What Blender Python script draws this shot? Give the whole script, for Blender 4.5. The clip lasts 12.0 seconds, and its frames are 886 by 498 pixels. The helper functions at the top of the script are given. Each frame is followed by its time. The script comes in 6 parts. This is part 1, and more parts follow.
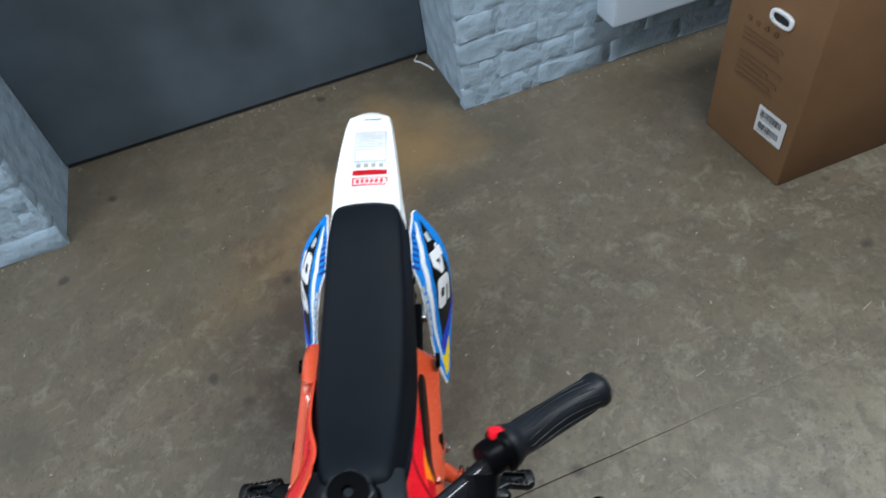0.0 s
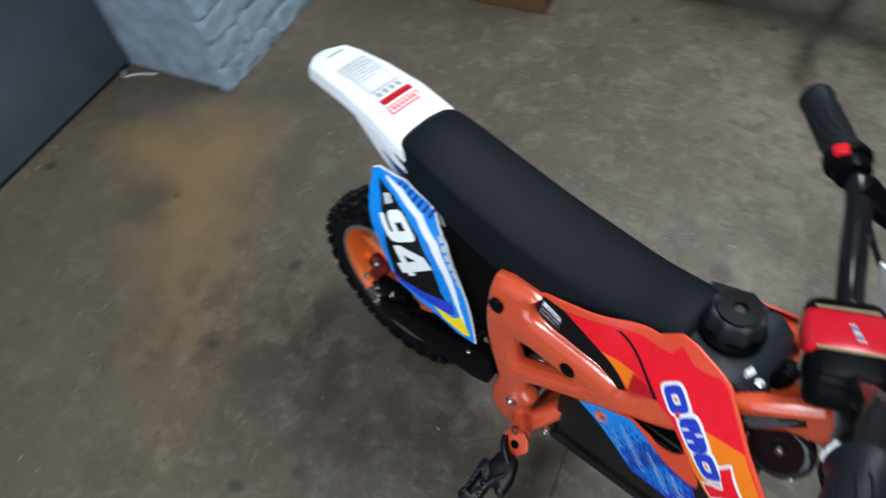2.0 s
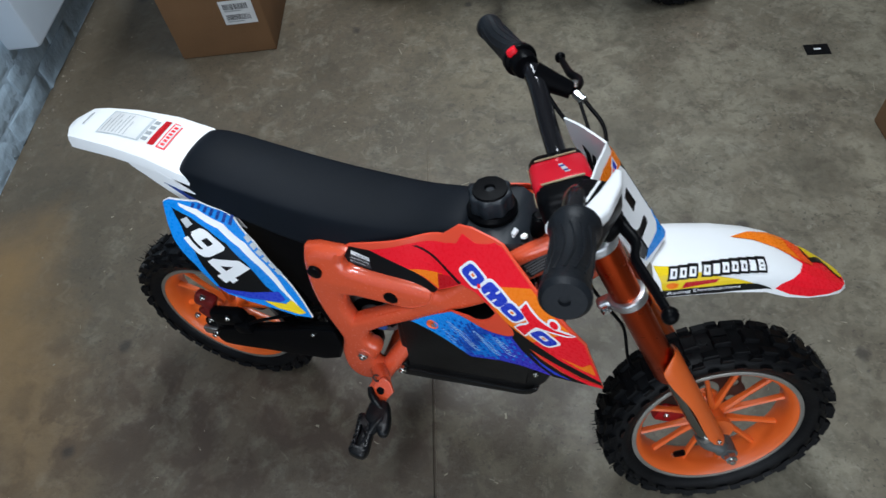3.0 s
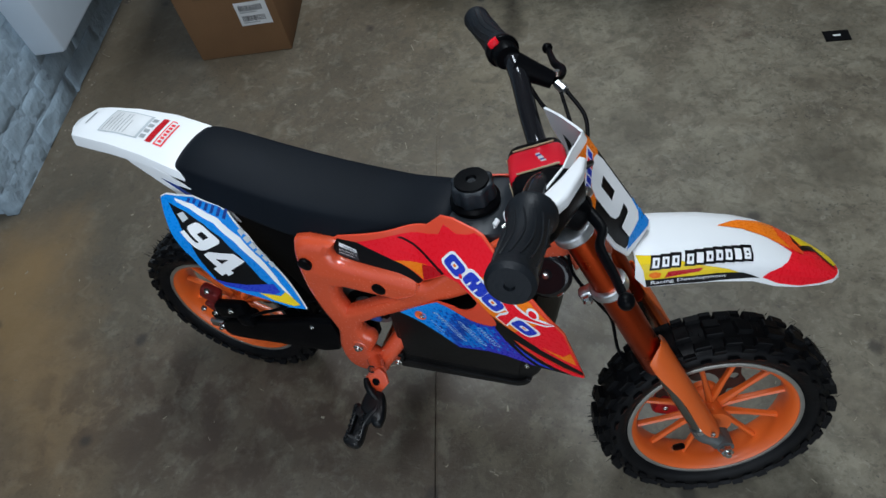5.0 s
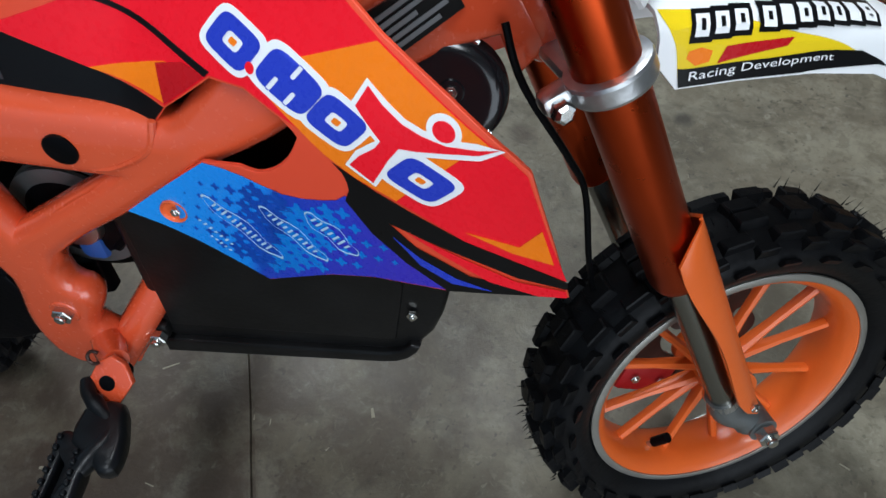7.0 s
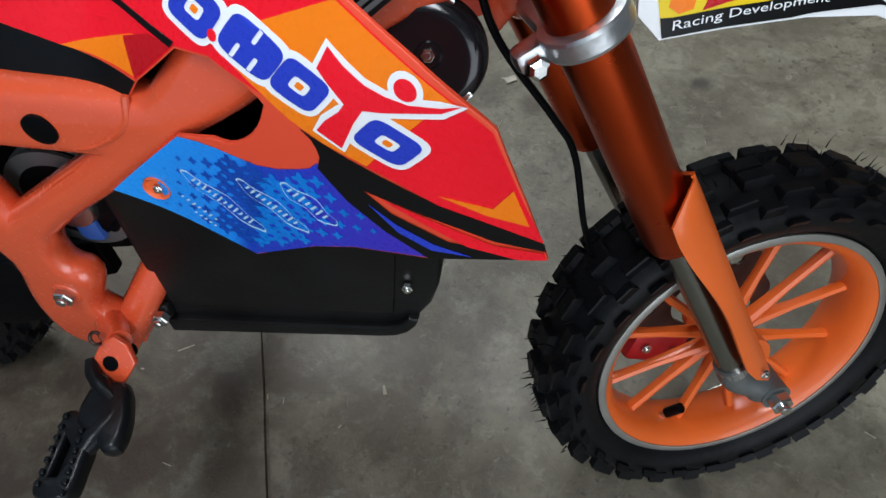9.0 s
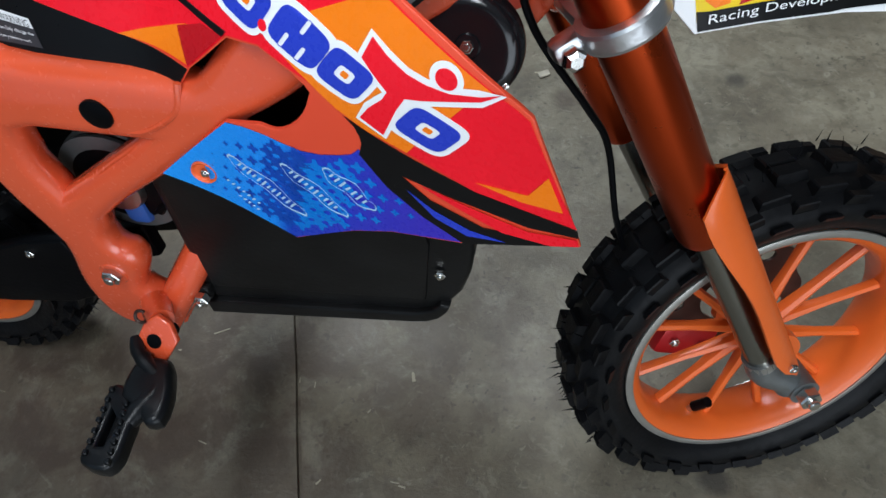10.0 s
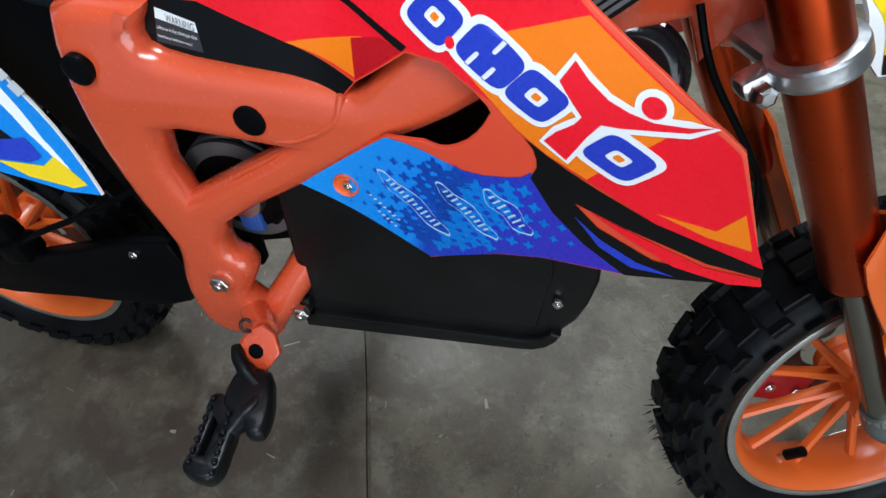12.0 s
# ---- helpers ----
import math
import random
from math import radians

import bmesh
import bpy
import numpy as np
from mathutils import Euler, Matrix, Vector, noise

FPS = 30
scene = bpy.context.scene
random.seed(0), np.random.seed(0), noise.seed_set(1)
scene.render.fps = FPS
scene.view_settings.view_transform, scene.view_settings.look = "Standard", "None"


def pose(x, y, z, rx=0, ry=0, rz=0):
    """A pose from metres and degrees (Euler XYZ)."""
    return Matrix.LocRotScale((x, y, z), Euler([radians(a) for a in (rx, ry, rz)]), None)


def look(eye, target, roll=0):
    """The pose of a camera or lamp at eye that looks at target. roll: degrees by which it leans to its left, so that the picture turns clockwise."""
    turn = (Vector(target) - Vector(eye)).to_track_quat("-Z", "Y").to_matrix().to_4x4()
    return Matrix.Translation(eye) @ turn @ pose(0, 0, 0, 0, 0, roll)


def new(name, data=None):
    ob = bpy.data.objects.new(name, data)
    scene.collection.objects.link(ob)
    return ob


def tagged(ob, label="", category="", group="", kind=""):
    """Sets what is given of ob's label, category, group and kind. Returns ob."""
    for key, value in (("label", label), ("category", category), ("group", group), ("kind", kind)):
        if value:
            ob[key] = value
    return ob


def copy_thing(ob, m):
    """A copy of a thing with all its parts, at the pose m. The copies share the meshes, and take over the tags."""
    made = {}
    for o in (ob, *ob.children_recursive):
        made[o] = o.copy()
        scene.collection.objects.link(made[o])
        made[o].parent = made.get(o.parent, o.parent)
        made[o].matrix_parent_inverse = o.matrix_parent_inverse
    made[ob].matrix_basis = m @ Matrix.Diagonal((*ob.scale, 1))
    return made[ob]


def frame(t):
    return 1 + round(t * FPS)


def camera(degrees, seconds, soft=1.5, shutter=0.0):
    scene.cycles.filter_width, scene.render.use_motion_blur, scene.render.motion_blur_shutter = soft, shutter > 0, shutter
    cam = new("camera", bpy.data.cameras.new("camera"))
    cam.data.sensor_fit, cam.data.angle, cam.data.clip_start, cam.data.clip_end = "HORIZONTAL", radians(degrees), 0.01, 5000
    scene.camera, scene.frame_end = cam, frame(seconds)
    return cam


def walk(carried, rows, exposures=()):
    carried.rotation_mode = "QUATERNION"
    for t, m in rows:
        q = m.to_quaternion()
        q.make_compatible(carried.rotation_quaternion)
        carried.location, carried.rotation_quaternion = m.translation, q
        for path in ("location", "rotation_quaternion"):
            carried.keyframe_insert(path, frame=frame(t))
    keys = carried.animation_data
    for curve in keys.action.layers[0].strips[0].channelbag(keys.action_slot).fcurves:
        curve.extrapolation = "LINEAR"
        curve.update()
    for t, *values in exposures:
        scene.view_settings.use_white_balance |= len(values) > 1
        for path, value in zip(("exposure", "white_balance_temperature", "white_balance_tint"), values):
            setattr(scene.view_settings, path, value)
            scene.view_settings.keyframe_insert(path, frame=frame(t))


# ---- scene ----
cam = camera(67.0, 12.0, shutter=0.4)
PATH = [
    (0, (0.791, 0.185, 1.259), (-0.541, 0.046, -0.226), -10.8),
    (0.5, (0.801, 0.008, 1.22), (-0.449, -0.027, -0.341), -8.3),
    (0.9, (0.822, -0.145, 1.21), (-0.322, -0.123, -0.43), -12.0),
    (1, (0.815, -0.172, 1.206), (-0.346, -0.108, -0.421), -10.7),
    (1.2, (0.753, -0.212, 1.172), (-0.345, -0.033, -0.49), -11.8),
    (1.5, (0.627, -0.27, 1.134), (-0.397, 0.064, -0.551), -15.4),
    (1.7, (0.589, -0.316, 1.157), (-0.443, 0.142, -0.494), -13.4),
    (2, (0.569, -0.39, 1.183), (-0.336, 0.346, -0.441), -9.2),
    (2.2, (0.573, -0.432, 1.188), (-0.202, 0.46, -0.426), -8.7),
    (2.5, (0.602, -0.492, 1.212), (-0.046, 0.526, -0.383), -10.3),
    (2.7, (0.641, -0.507, 1.219), (0.087, 0.562, -0.378), -10.0),
    (3, (0.684, -0.515, 1.223), (0.174, 0.567, -0.38), -10.2),
    (4.8, (0.749, -0.506, 1.217), (0.144, 0.548, -0.371), -14.2),
    (5, (0.752, -0.506, 1.215), (0.14, 0.539, -0.377), -14.7),
    (5.5, (0.766, -0.494, 1.211), (0.175, 0.565, -0.379), -14.3),
    (6, (0.761, -0.426, 1.094), (0.299, 0.673, -0.511), -9.0),
    (6.2, (0.724, -0.382, 0.968), (0.382, 0.777, -0.626), -4.2),
    (6.5, (0.66, -0.352, 0.802), (0.471, 0.878, -0.763), 1.1),
    (6.7, (0.651, -0.346, 0.745), (0.493, 0.864, -0.84), 0.3),
    (8.3, (0.675, -0.339, 0.725), (0.417, 0.819, -0.885), -5.0),
    (8.5, (0.676, -0.338, 0.724), (0.413, 0.804, -0.897), -5.5),
    (9, (0.681, -0.341, 0.723), (0.429, 0.797, -0.902), -5.7),
    (9.5, (0.682, -0.352, 0.728), (0.382, 0.772, -0.899), -6.8),
    (10, (0.679, -0.353, 0.73), (0.348, 0.761, -0.898), -7.8),
    (10.5, (0.669, -0.353, 0.729), (0.327, 0.776, -0.887), -7.3),
    (11, (0.65, -0.355, 0.727), (0.288, 0.769, -0.887), -7.0),
    (11.5, (0.613, -0.365, 0.73), (0.212, 0.788, -0.854), -6.0),
    (12, (0.599, -0.365, 0.73), (0.221, 0.796, -0.853), -5.3),
]
walk(cam, [(t, look(eye, target, roll)) for t, eye, target, roll in PATH], [(0,.11,6200,9.4),(.6,.10,6200,10),(1.2,.01,6200,11),(2.6,-.18,6150,10),(3.1,-.24,6150,10),(5.0,-.46,6100,9),(6.0,-.40,6100,9),(6.6,-.14,6150,9),(8.4,-.03,6300,9.4),(10,.05,6250,9.4),(12,.10,6150,8.6)])

# ---- light ----
world = bpy.data.worlds.new("world")
scene.world = world
world.use_nodes = True
world.node_tree.nodes["Background"].inputs["Color"].default_value = (0.55, 0.68, 0.85, 1)
world.node_tree.nodes["Background"].inputs["Strength"].default_value = 0.05
ROOM = pose(0, 0, 0, 0, 0, 18.7)  # room axes: x away from the brick wall, y along it


def area_lamp(name, m, sx, sy, watts, colour):
    data = bpy.data.lights.new(name, "AREA")
    data.shape, data.size, data.size_y, data.energy, data.color = "RECTANGLE", sx, sy, watts, colour
    lamp = new(name, data)
    lamp.matrix_world = m
    return lamp


area_lamp("ceiling_tube_light", ROOM @ pose(0.55, 1.2, 2.72), 0.4, 1.5, 66, (0.91, 0.97, 1.0))
area_lamp("ceiling_tube_light", ROOM @ pose(0.05, -1.3, 2.72), 0.4, 1.5, 40, (0.91, 0.96, 1.0))
# added fill for the bike's right side, set in an unseen south gate
area_lamp("added_gate_fill", ROOM @ pose(0.9, -3.05, 1.06, 90, 0, 0), 2.6, 2.1, 54, (0.86, 0.93, 1.0))


# ---- materials ----
def surface(name, colour, rough=0.5, metal=0.0, vary=0.12, scale=14.0, bump=0.05, grain=260.0, coat=0.0, piece=0.0, sheen=0.5, deep=0.002):
    """A procedural surface: broad stains and fine grain in colour, roughness and relief."""
    mat = bpy.data.materials.new(name)
    mat.use_nodes = True
    nodes, links = mat.node_tree.nodes, mat.node_tree.links
    shader = nodes["Principled BSDF"]
    coords = nodes.new("ShaderNodeTexCoord")
    broad, fine = nodes.new("ShaderNodeTexNoise"), nodes.new("ShaderNodeTexNoise")
    broad.inputs["Scale"].default_value, broad.inputs["Detail"].default_value = scale, 6
    fine.inputs["Scale"].default_value, fine.inputs["Detail"].default_value = grain, 3
    for tex in (broad, fine):
        links.new(coords.outputs["Object"], tex.inputs["Vector"])
    ramp = nodes.new("ShaderNodeMapRange")
    ramp.inputs["From Min"].default_value, ramp.inputs["From Max"].default_value = 0.3, 0.7
    ramp.inputs["To Min"].default_value, ramp.inputs["To Max"].default_value = 1 - vary, 1 + vary
    links.new(broad.outputs["Fac"], ramp.inputs["Value"])
    tone = ramp.outputs["Result"]
    if piece:
        info, rand = nodes.new("ShaderNodeObjectInfo"), nodes.new("ShaderNodeMapRange")
        rand.inputs["To Min"].default_value, rand.inputs["To Max"].default_value = 1 - piece, 1 + piece
        links.new(info.outputs["Random"], rand.inputs["Value"])
        mul = nodes.new("ShaderNodeMath")
        mul.operation = "MULTIPLY"
        links.new(tone, mul.inputs[0]), links.new(rand.outputs["Result"], mul.inputs[1])
        tone = mul.outputs[0]
    mix = nodes.new("ShaderNodeVectorMath")
    mix.operation = "SCALE"
    mix.inputs[0].default_value = colour
    links.new(tone, mix.inputs["Scale"])
    links.new(mix.outputs["Vector"], shader.inputs["Base Color"])
    gloss = nodes.new("ShaderNodeMapRange")
    gloss.inputs["To Min"].default_value, gloss.inputs["To Max"].default_value = rough * 0.8, min(1, rough * 1.2)
    links.new(fine.outputs["Fac"], gloss.inputs["Value"])
    links.new(gloss.outputs["Result"], shader.inputs["Roughness"])
    shader.inputs["Metallic"].default_value = metal
    shader.inputs["Coat Weight"].default_value = coat
    shader.inputs["Specular IOR Level"].default_value = sheen
    shader.inputs["Coat Roughness"].default_value = 0.12
    if bump:
        relief = nodes.new("ShaderNodeBump")
        relief.inputs["Strength"].default_value, relief.inputs["Distance"].default_value = bump, deep
        links.new(fine.outputs["Fac"], relief.inputs["Height"])
        links.new(relief.outputs["Normal"], shader.inputs["Normal"])
    return mat


def concrete(name):
    """Worn workshop concrete: brown and grey slabs, dark oil stains, ochre mud, pale scuffs."""
    mat = bpy.data.materials.new(name)
    mat.use_nodes = True
    nodes, links = mat.node_tree.nodes, mat.node_tree.links
    shader = nodes["Principled BSDF"]
    coords = nodes.new("ShaderNodeTexCoord")

    def noise_tex(scale, detail=5.0, rough=0.6, warp=0.0):
        tex = nodes.new("ShaderNodeTexNoise")
        tex.inputs["Scale"].default_value, tex.inputs["Detail"].default_value = scale, detail
        tex.inputs["Roughness"].default_value, tex.inputs["Distortion"].default_value = rough, warp
        links.new(coords.outputs["Object"], tex.inputs["Vector"])
        return tex.outputs["Fac"]

    def band(value, lo, hi, a=0.0, b=1.0):
        node = nodes.new("ShaderNodeMapRange")
        for key, v in zip(("From Min", "From Max", "To Min", "To Max"), (lo, hi, a, b)):
            node.inputs[key].default_value = v
        links.new(value, node.inputs["Value"])
        return node.outputs["Result"]

    def mixed(fac, a, b):
        node = nodes.new("ShaderNodeMix")
        node.data_type = "RGBA"
        links.new(fac, node.inputs["Factor"])
        for key, v in (("A", a), ("B", b)):
            sock = [i for i in node.inputs if i.name == key and i.type == "RGBA"][0]
            if isinstance(v, tuple):
                sock.default_value = (*v, 1)
            else:
                links.new(v, sock)
        return [o for o in node.outputs if o.type == "RGBA"][0]

    def maths(op, a, b):
        node = nodes.new("ShaderNodeMath")
        node.operation = op
        for i, v in enumerate((a, b)):
            if isinstance(v, (int, float)):
                node.inputs[i].default_value = v
            else:
                links.new(v, node.inputs[i])
        return node.outputs[0]

    split = nodes.new("ShaderNodeSeparateXYZ")
    links.new(coords.outputs["Object"], split.inputs[0])
    rx = split.outputs["X"]
    wob = maths("MULTIPLY", maths("SUBTRACT", noise_tex(3.0), 0.5), 0.5)
    # the slab by the brick wall is browner, the slabs further in are greyer
    slab = band(maths("ADD", rx, wob), 0.05, 0.7)
    col = mixed(slab, FLOOR_BROWN, FLOOR_GREY)
    # the far slabs' own grey, made paler to put glare into the colour
    far = band(maths("ADD", rx, maths("MULTIPLY", wob, 0.5)), 0.42, 0.92)
    col = mixed(maths("MULTIPLY", far, 0.8), col, FLOOR_FAR_LIT)
    # broad damp and dusty patches, then mottling, then grit
    col = mixed(band(noise_tex(1.7, 8, 0.6), 0.44, 0.60, 0, 0.45), col, FLOOR_DARK)
    col = mixed(band(noise_tex(5.0, 7, 0.60, 0.3), 0.46, 0.60, 0, 0.66), col, FLOOR_MID)
    # the slab by the wall is trodden smooth, the others are rougher and more mottled
    rough = band(maths("ADD", rx, wob), -0.60, -0.10, 0.42, 1.0)
    col = mixed(maths("MULTIPLY", rough, band(noise_tex(9.0, 6, 0.60, 0.5), 0.50, 0.64, 0, 0.46)), col, FLOOR_DARK)
    col = mixed(maths("MULTIPLY", rough, band(noise_tex(15.0, 6, 0.62, 0.5), 0.52, 0.68, 0, 0.42)), col, FLOOR_PALE)
    col = mixed(maths("MULTIPLY", rough, band(noise_tex(30.0, 5, 0.62, 0.4), 0.50, 0.64, 0, 0.42)), col, FLOOR_DARK)
    col = mixed(maths("MULTIPLY", rough, band(noise_tex(75.0, 4, 0.65), 0.50, 0.68, 0, 0.16)), col, FLOOR_DARK)
    # short pale drag marks and fibres trodden into the surface, lying two ways, in patches
    dusty = maths("MULTIPLY", band(noise_tex(5.5, 6, 0.65), 0.42, 0.56), band(rx, -0.4, 0.3, 0.35, 1.0))
    for angle, along_it, across, lo in ((24, 42.0, 120.0, 0.63), (71, 50.0, 150.0, 0.645), (-38, 46.0, 160.0, 0.65)):
        spun, drawn = nodes.new("ShaderNodeVectorRotate"), nodes.new("ShaderNodeVectorMath")
        spun.rotation_type, drawn.operation = "Z_AXIS", "MULTIPLY"
        spun.inputs["Angle"].default_value = radians(angle)
        drawn.inputs[1].default_value = (along_it, across, 1)
        links.new(coords.outputs["Object"], spun.inputs["Vector"])
        links.new(spun.outputs["Vector"], drawn.inputs[0])
        fibre = nodes.new("ShaderNodeTexNoise")
        fibre.inputs["Scale"].default_value, fibre.inputs["Detail"].default_value, fibre.inputs["Distortion"].default_value = 1.0, 2, 0.6
        links.new(drawn.outputs[0], fibre.inputs["Vector"])
        col = mixed(maths("MULTIPLY", band(fibre.outputs["Fac"], lo, lo + 0.09, 0, 0.30), dusty), col, FLOOR_PALE)
    col = mixed(band(noise_tex(190.0, 3, 0.6), 0.62, 0.78, 0, 0.12), col, FLOOR_PALE)
    # scuffed islands with sharp, torn edges, two to six centimetres across
    for scale, lo, amount, tone in ((13.0, 0.560, 0.36, FLOOR_DARK), (21.0, 0.590, 0.28, FLOOR_PALE), (22.0, 0.575, 0.30, FLOOR_MID)):
        torn = noise_tex(scale, 6, 0.64, 0.9)
        col = mixed(maths("MULTIPLY", rough, band(torn, lo, lo + 0.035, 0, amount)), col, tone)
    # pits and chipped bits, a few millimetres to two centimetres across
    worn = band(noise_tex(7.0, 5, 0.6), 0.40, 0.60, 0.25, 1.0)
    col = mixed(maths("MULTIPLY", worn, band(noise_tex(48.0, 3, 0.55, 0.6), 0.585, 0.66, 0, 0.55)), col, FLOOR_DARK)
    col = mixed(maths("MULTIPLY", worn, band(noise_tex(110.0, 2, 0.5, 0.4), 0.62, 0.70, 0, 0.60)), col, FLOOR_SPOT)
    col = mixed(maths("MULTIPLY", dusty, band(noise_tex(62.0, 3, 0.55, 0.9), 0.63, 0.70, 0, 0.55)), col, FLOOR_PALE)
    # ochre mud trail from the door
    along = nodes.new("ShaderNodeVectorMath")
    along.operation = "SUBTRACT"
    links.new(coords.outputs["Object"], along.inputs[0])
    along.inputs[1].default_value = (-0.74, 0.2, 0)
    turned = nodes.new("ShaderNodeVectorRotate")
    turned.rotation_type = "Z_AXIS"
    turned.inputs["Angle"].default_value = radians(57)
    links.new(along.outputs[0], turned.inputs["Vector"])
    parts = nodes.new("ShaderNodeSeparateXYZ")
    links.new(turned.outputs["Vector"], parts.inputs[0])
    u, v = parts.outputs["X"], maths("ABSOLUTE", parts.outputs["Y"], 0)
    ragged = maths("ADD", maths("MULTIPLY", wob, 0.7), maths("MULTIPLY", maths("SUBTRACT", noise_tex(13.0, 8, 0.7), 0.5), 0.14))
    # wide by the door, thinning out into the room
    taper = maths("ADD", maths("SUBTRACT", v, 0.20), maths("MULTIPLY", u, 0.19))
    ends = maths("SUBTRACT", maths("ABSOLUTE", maths("SUBTRACT", u, 0.36), 0), 0.50)
    edge = maths("ADD", maths("MAXIMUM", taper, ends), ragged)
    fade = band(u, 0.05, 0.85, 0.75, 0.15)
    col = mixed(maths("MULTIPLY", band(edge, -0.13, 0.07, 1.0, 0), fade), col, FLOOR_OCHRE)
    # a long, mottled reddish-brown patch with a ragged edge
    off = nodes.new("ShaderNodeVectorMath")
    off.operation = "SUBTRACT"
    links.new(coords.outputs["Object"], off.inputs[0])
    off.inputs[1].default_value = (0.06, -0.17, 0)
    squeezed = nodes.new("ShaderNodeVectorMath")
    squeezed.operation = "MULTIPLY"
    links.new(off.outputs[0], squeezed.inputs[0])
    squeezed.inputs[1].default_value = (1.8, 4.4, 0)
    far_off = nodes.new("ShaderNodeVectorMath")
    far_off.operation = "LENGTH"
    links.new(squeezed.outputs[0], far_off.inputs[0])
    brown_reach = maths("ADD", far_off.outputs["Value"], maths("MULTIPLY", maths("SUBTRACT", noise_tex(6.0, 8, 0.65), 0.5), 1.6))
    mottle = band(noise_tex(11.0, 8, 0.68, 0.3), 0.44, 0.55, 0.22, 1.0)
    col = mixed(maths("MULTIPLY", band(brown_reach, 0.4, 1.5, 0.90, 0), mottle), col, FLOOR_RED_BROWN)
    # broad dark oil stains and footprints
    stain = nodes.new("ShaderNodeTexVoronoi")
    stain.inputs["Scale"].default_value = 2.3
    links.new(coords.outputs["Object"], stain.inputs["Vector"])
    reach = maths("ADD", stain.outputs["Distance"], maths("MULTIPLY", maths("SUBTRACT", noise_tex(9.0, 7, 0.65), 0.5), 0.55))
    col = mixed(band(reach, 0.06, 0.25, 0.68, 0), col, FLOOR_DARK)
    # small oil spots
    spots = nodes.new("ShaderNodeTexVoronoi")
    spots.inputs["Scale"].default_value = 5.5
    links.new(coords.outputs["Object"], spots.inputs["Vector"])
    size = maths("ADD", spots.outputs["Distance"], maths("MULTIPLY", maths("SUBTRACT", noise_tex(26.0), 0.5), 0.16))
    col = mixed(band(size, 0.05, 0.11, 0.75, 0), col, FLOOR_SPOT)
    # ragged brown grease marks, three to six centimetres across, on the rougher slabs
    grease = nodes.new("ShaderNodeTexVoronoi")
    grease.inputs["Scale"].default_value = 3.7
    links.new(coords.outputs["Object"], grease.inputs["Vector"])
    blot = maths("ADD", grease.outputs["Distance"], maths("MULTIPLY", maths("SUBTRACT", noise_tex(19.0, 6, 0.62), 0.5), 0.30))
    col = mixed(maths("MULTIPLY", rough, band(blot, 0.045, 0.13, 0.60, 0)), col, FLOOR_RED_BROWN)
    links.new(col, shader.inputs["Base Color"])
    links.new(band(noise_tex(5.0, 6), 0.3, 0.7, 0.36, 0.58), shader.inputs["Roughness"])
    relief = nodes.new("ShaderNodeBump")
    relief.inputs["Strength"].default_value, relief.inputs["Distance"].default_value = 0.28, 0.004
    links.new(maths("ADD", noise_tex(32.0, 9, 0.74, 0.8), maths("MULTIPLY", noise_tex(260.0, 3), 0.4)), relief.inputs["Height"])
    links.new(relief.outputs["Normal"], shader.inputs["Normal"])
    return mat


FLOOR_BROWN, FLOOR_GREY, FLOOR_FAR_LIT = (0.136, 0.108, 0.074), (0.213, 0.183, 0.122), (0.244, 0.224, 0.168)
FLOOR_RED_BROWN = (0.058, 0.039, 0.027)
FLOOR_MID = (0.118, 0.097, 0.066)
FLOOR_DARK, FLOOR_PALE, FLOOR_OCHRE, FLOOR_SPOT = (0.078, 0.066, 0.047), (0.28, 0.26, 0.20), (0.27, 0.170, 0.072), (0.035, 0.030, 0.026)
CONCRETE = concrete("worn_concrete")
BRICK = surface("whitewashed_brick", (0.31, 0.40, 0.475), 0.85, 0, 0.20, 9, 0.9, 34, piece=0.04, deep=0.006)
MORTAR = surface("whitewashed_mortar", (0.30, 0.385, 0.46), 0.9, 0, 0.25, 18, 1.0, 50, deep=0.005)
PLASTER = surface("grey_plaster", (0.24, 0.25, 0.255), 0.85, 0, 0.12, 5, 0.4, 80)
DOOR_PAINT = surface("grey_blue_door_paint", (0.070, 0.089, 0.106), 0.5, 0, 0.30, 3.5, 0.2, 90)
# near-black that paints the shade inside narrow gaps and holes
GAP_SHADE = surface("painted_gap_shade", (0.02, 0.02, 0.02), 0.9)
CARDBOARD = surface("brown_cardboard", (0.205, 0.107, 0.046), 0.75, 0, 0.10, 6, 0.3, 180)
CARD_INK = surface("dark_print_on_card", (0.17, 0.09, 0.042), 0.8)
WHITE_PAPER = surface("white_paper", (0.75, 0.76, 0.76), 0.6, bump=0)
BLACK_INK = surface("black_ink", (0.03, 0.03, 0.035), 0.5, bump=0)
DIRT = surface("dry_dirt", (0.19, 0.16, 0.12), 0.9, 0, 0.3, 40, 0)
DIM_INK = surface("dim_grey_ink", (0.16, 0.17, 0.18), 0.5, bump=0)
STRAW_PAPER = surface("dirty_paper", (0.46, 0.42, 0.34), 0.8, 0, 0.3, 60, 0.2)
PALE_INK = surface("pale_grey_ink", (0.52, 0.56, 0.58), 0.5, bump=0)
GREY_INK = surface("grey_ink", (0.35, 0.37, 0.38), 0.5, bump=0)
CABINET_WHITE = surface("white_enamel", (0.58, 0.66, 0.74), 0.35, 0, 0.06, 4)
NAVY = surface("navy_print", (0.02, 0.04, 0.12), 0.4)
ORANGE_PAINT = surface("orange_frame_paint", (0.72, 0.090, 0.030), 0.26, 0, 0.06, 9, 0.04, 240, coat=1.0)
ORANGE_PLASTIC = surface("orange_plastic", (0.85, 0.13, 0.03), 0.42, 0, 0.05, 9, 0.04, 300)
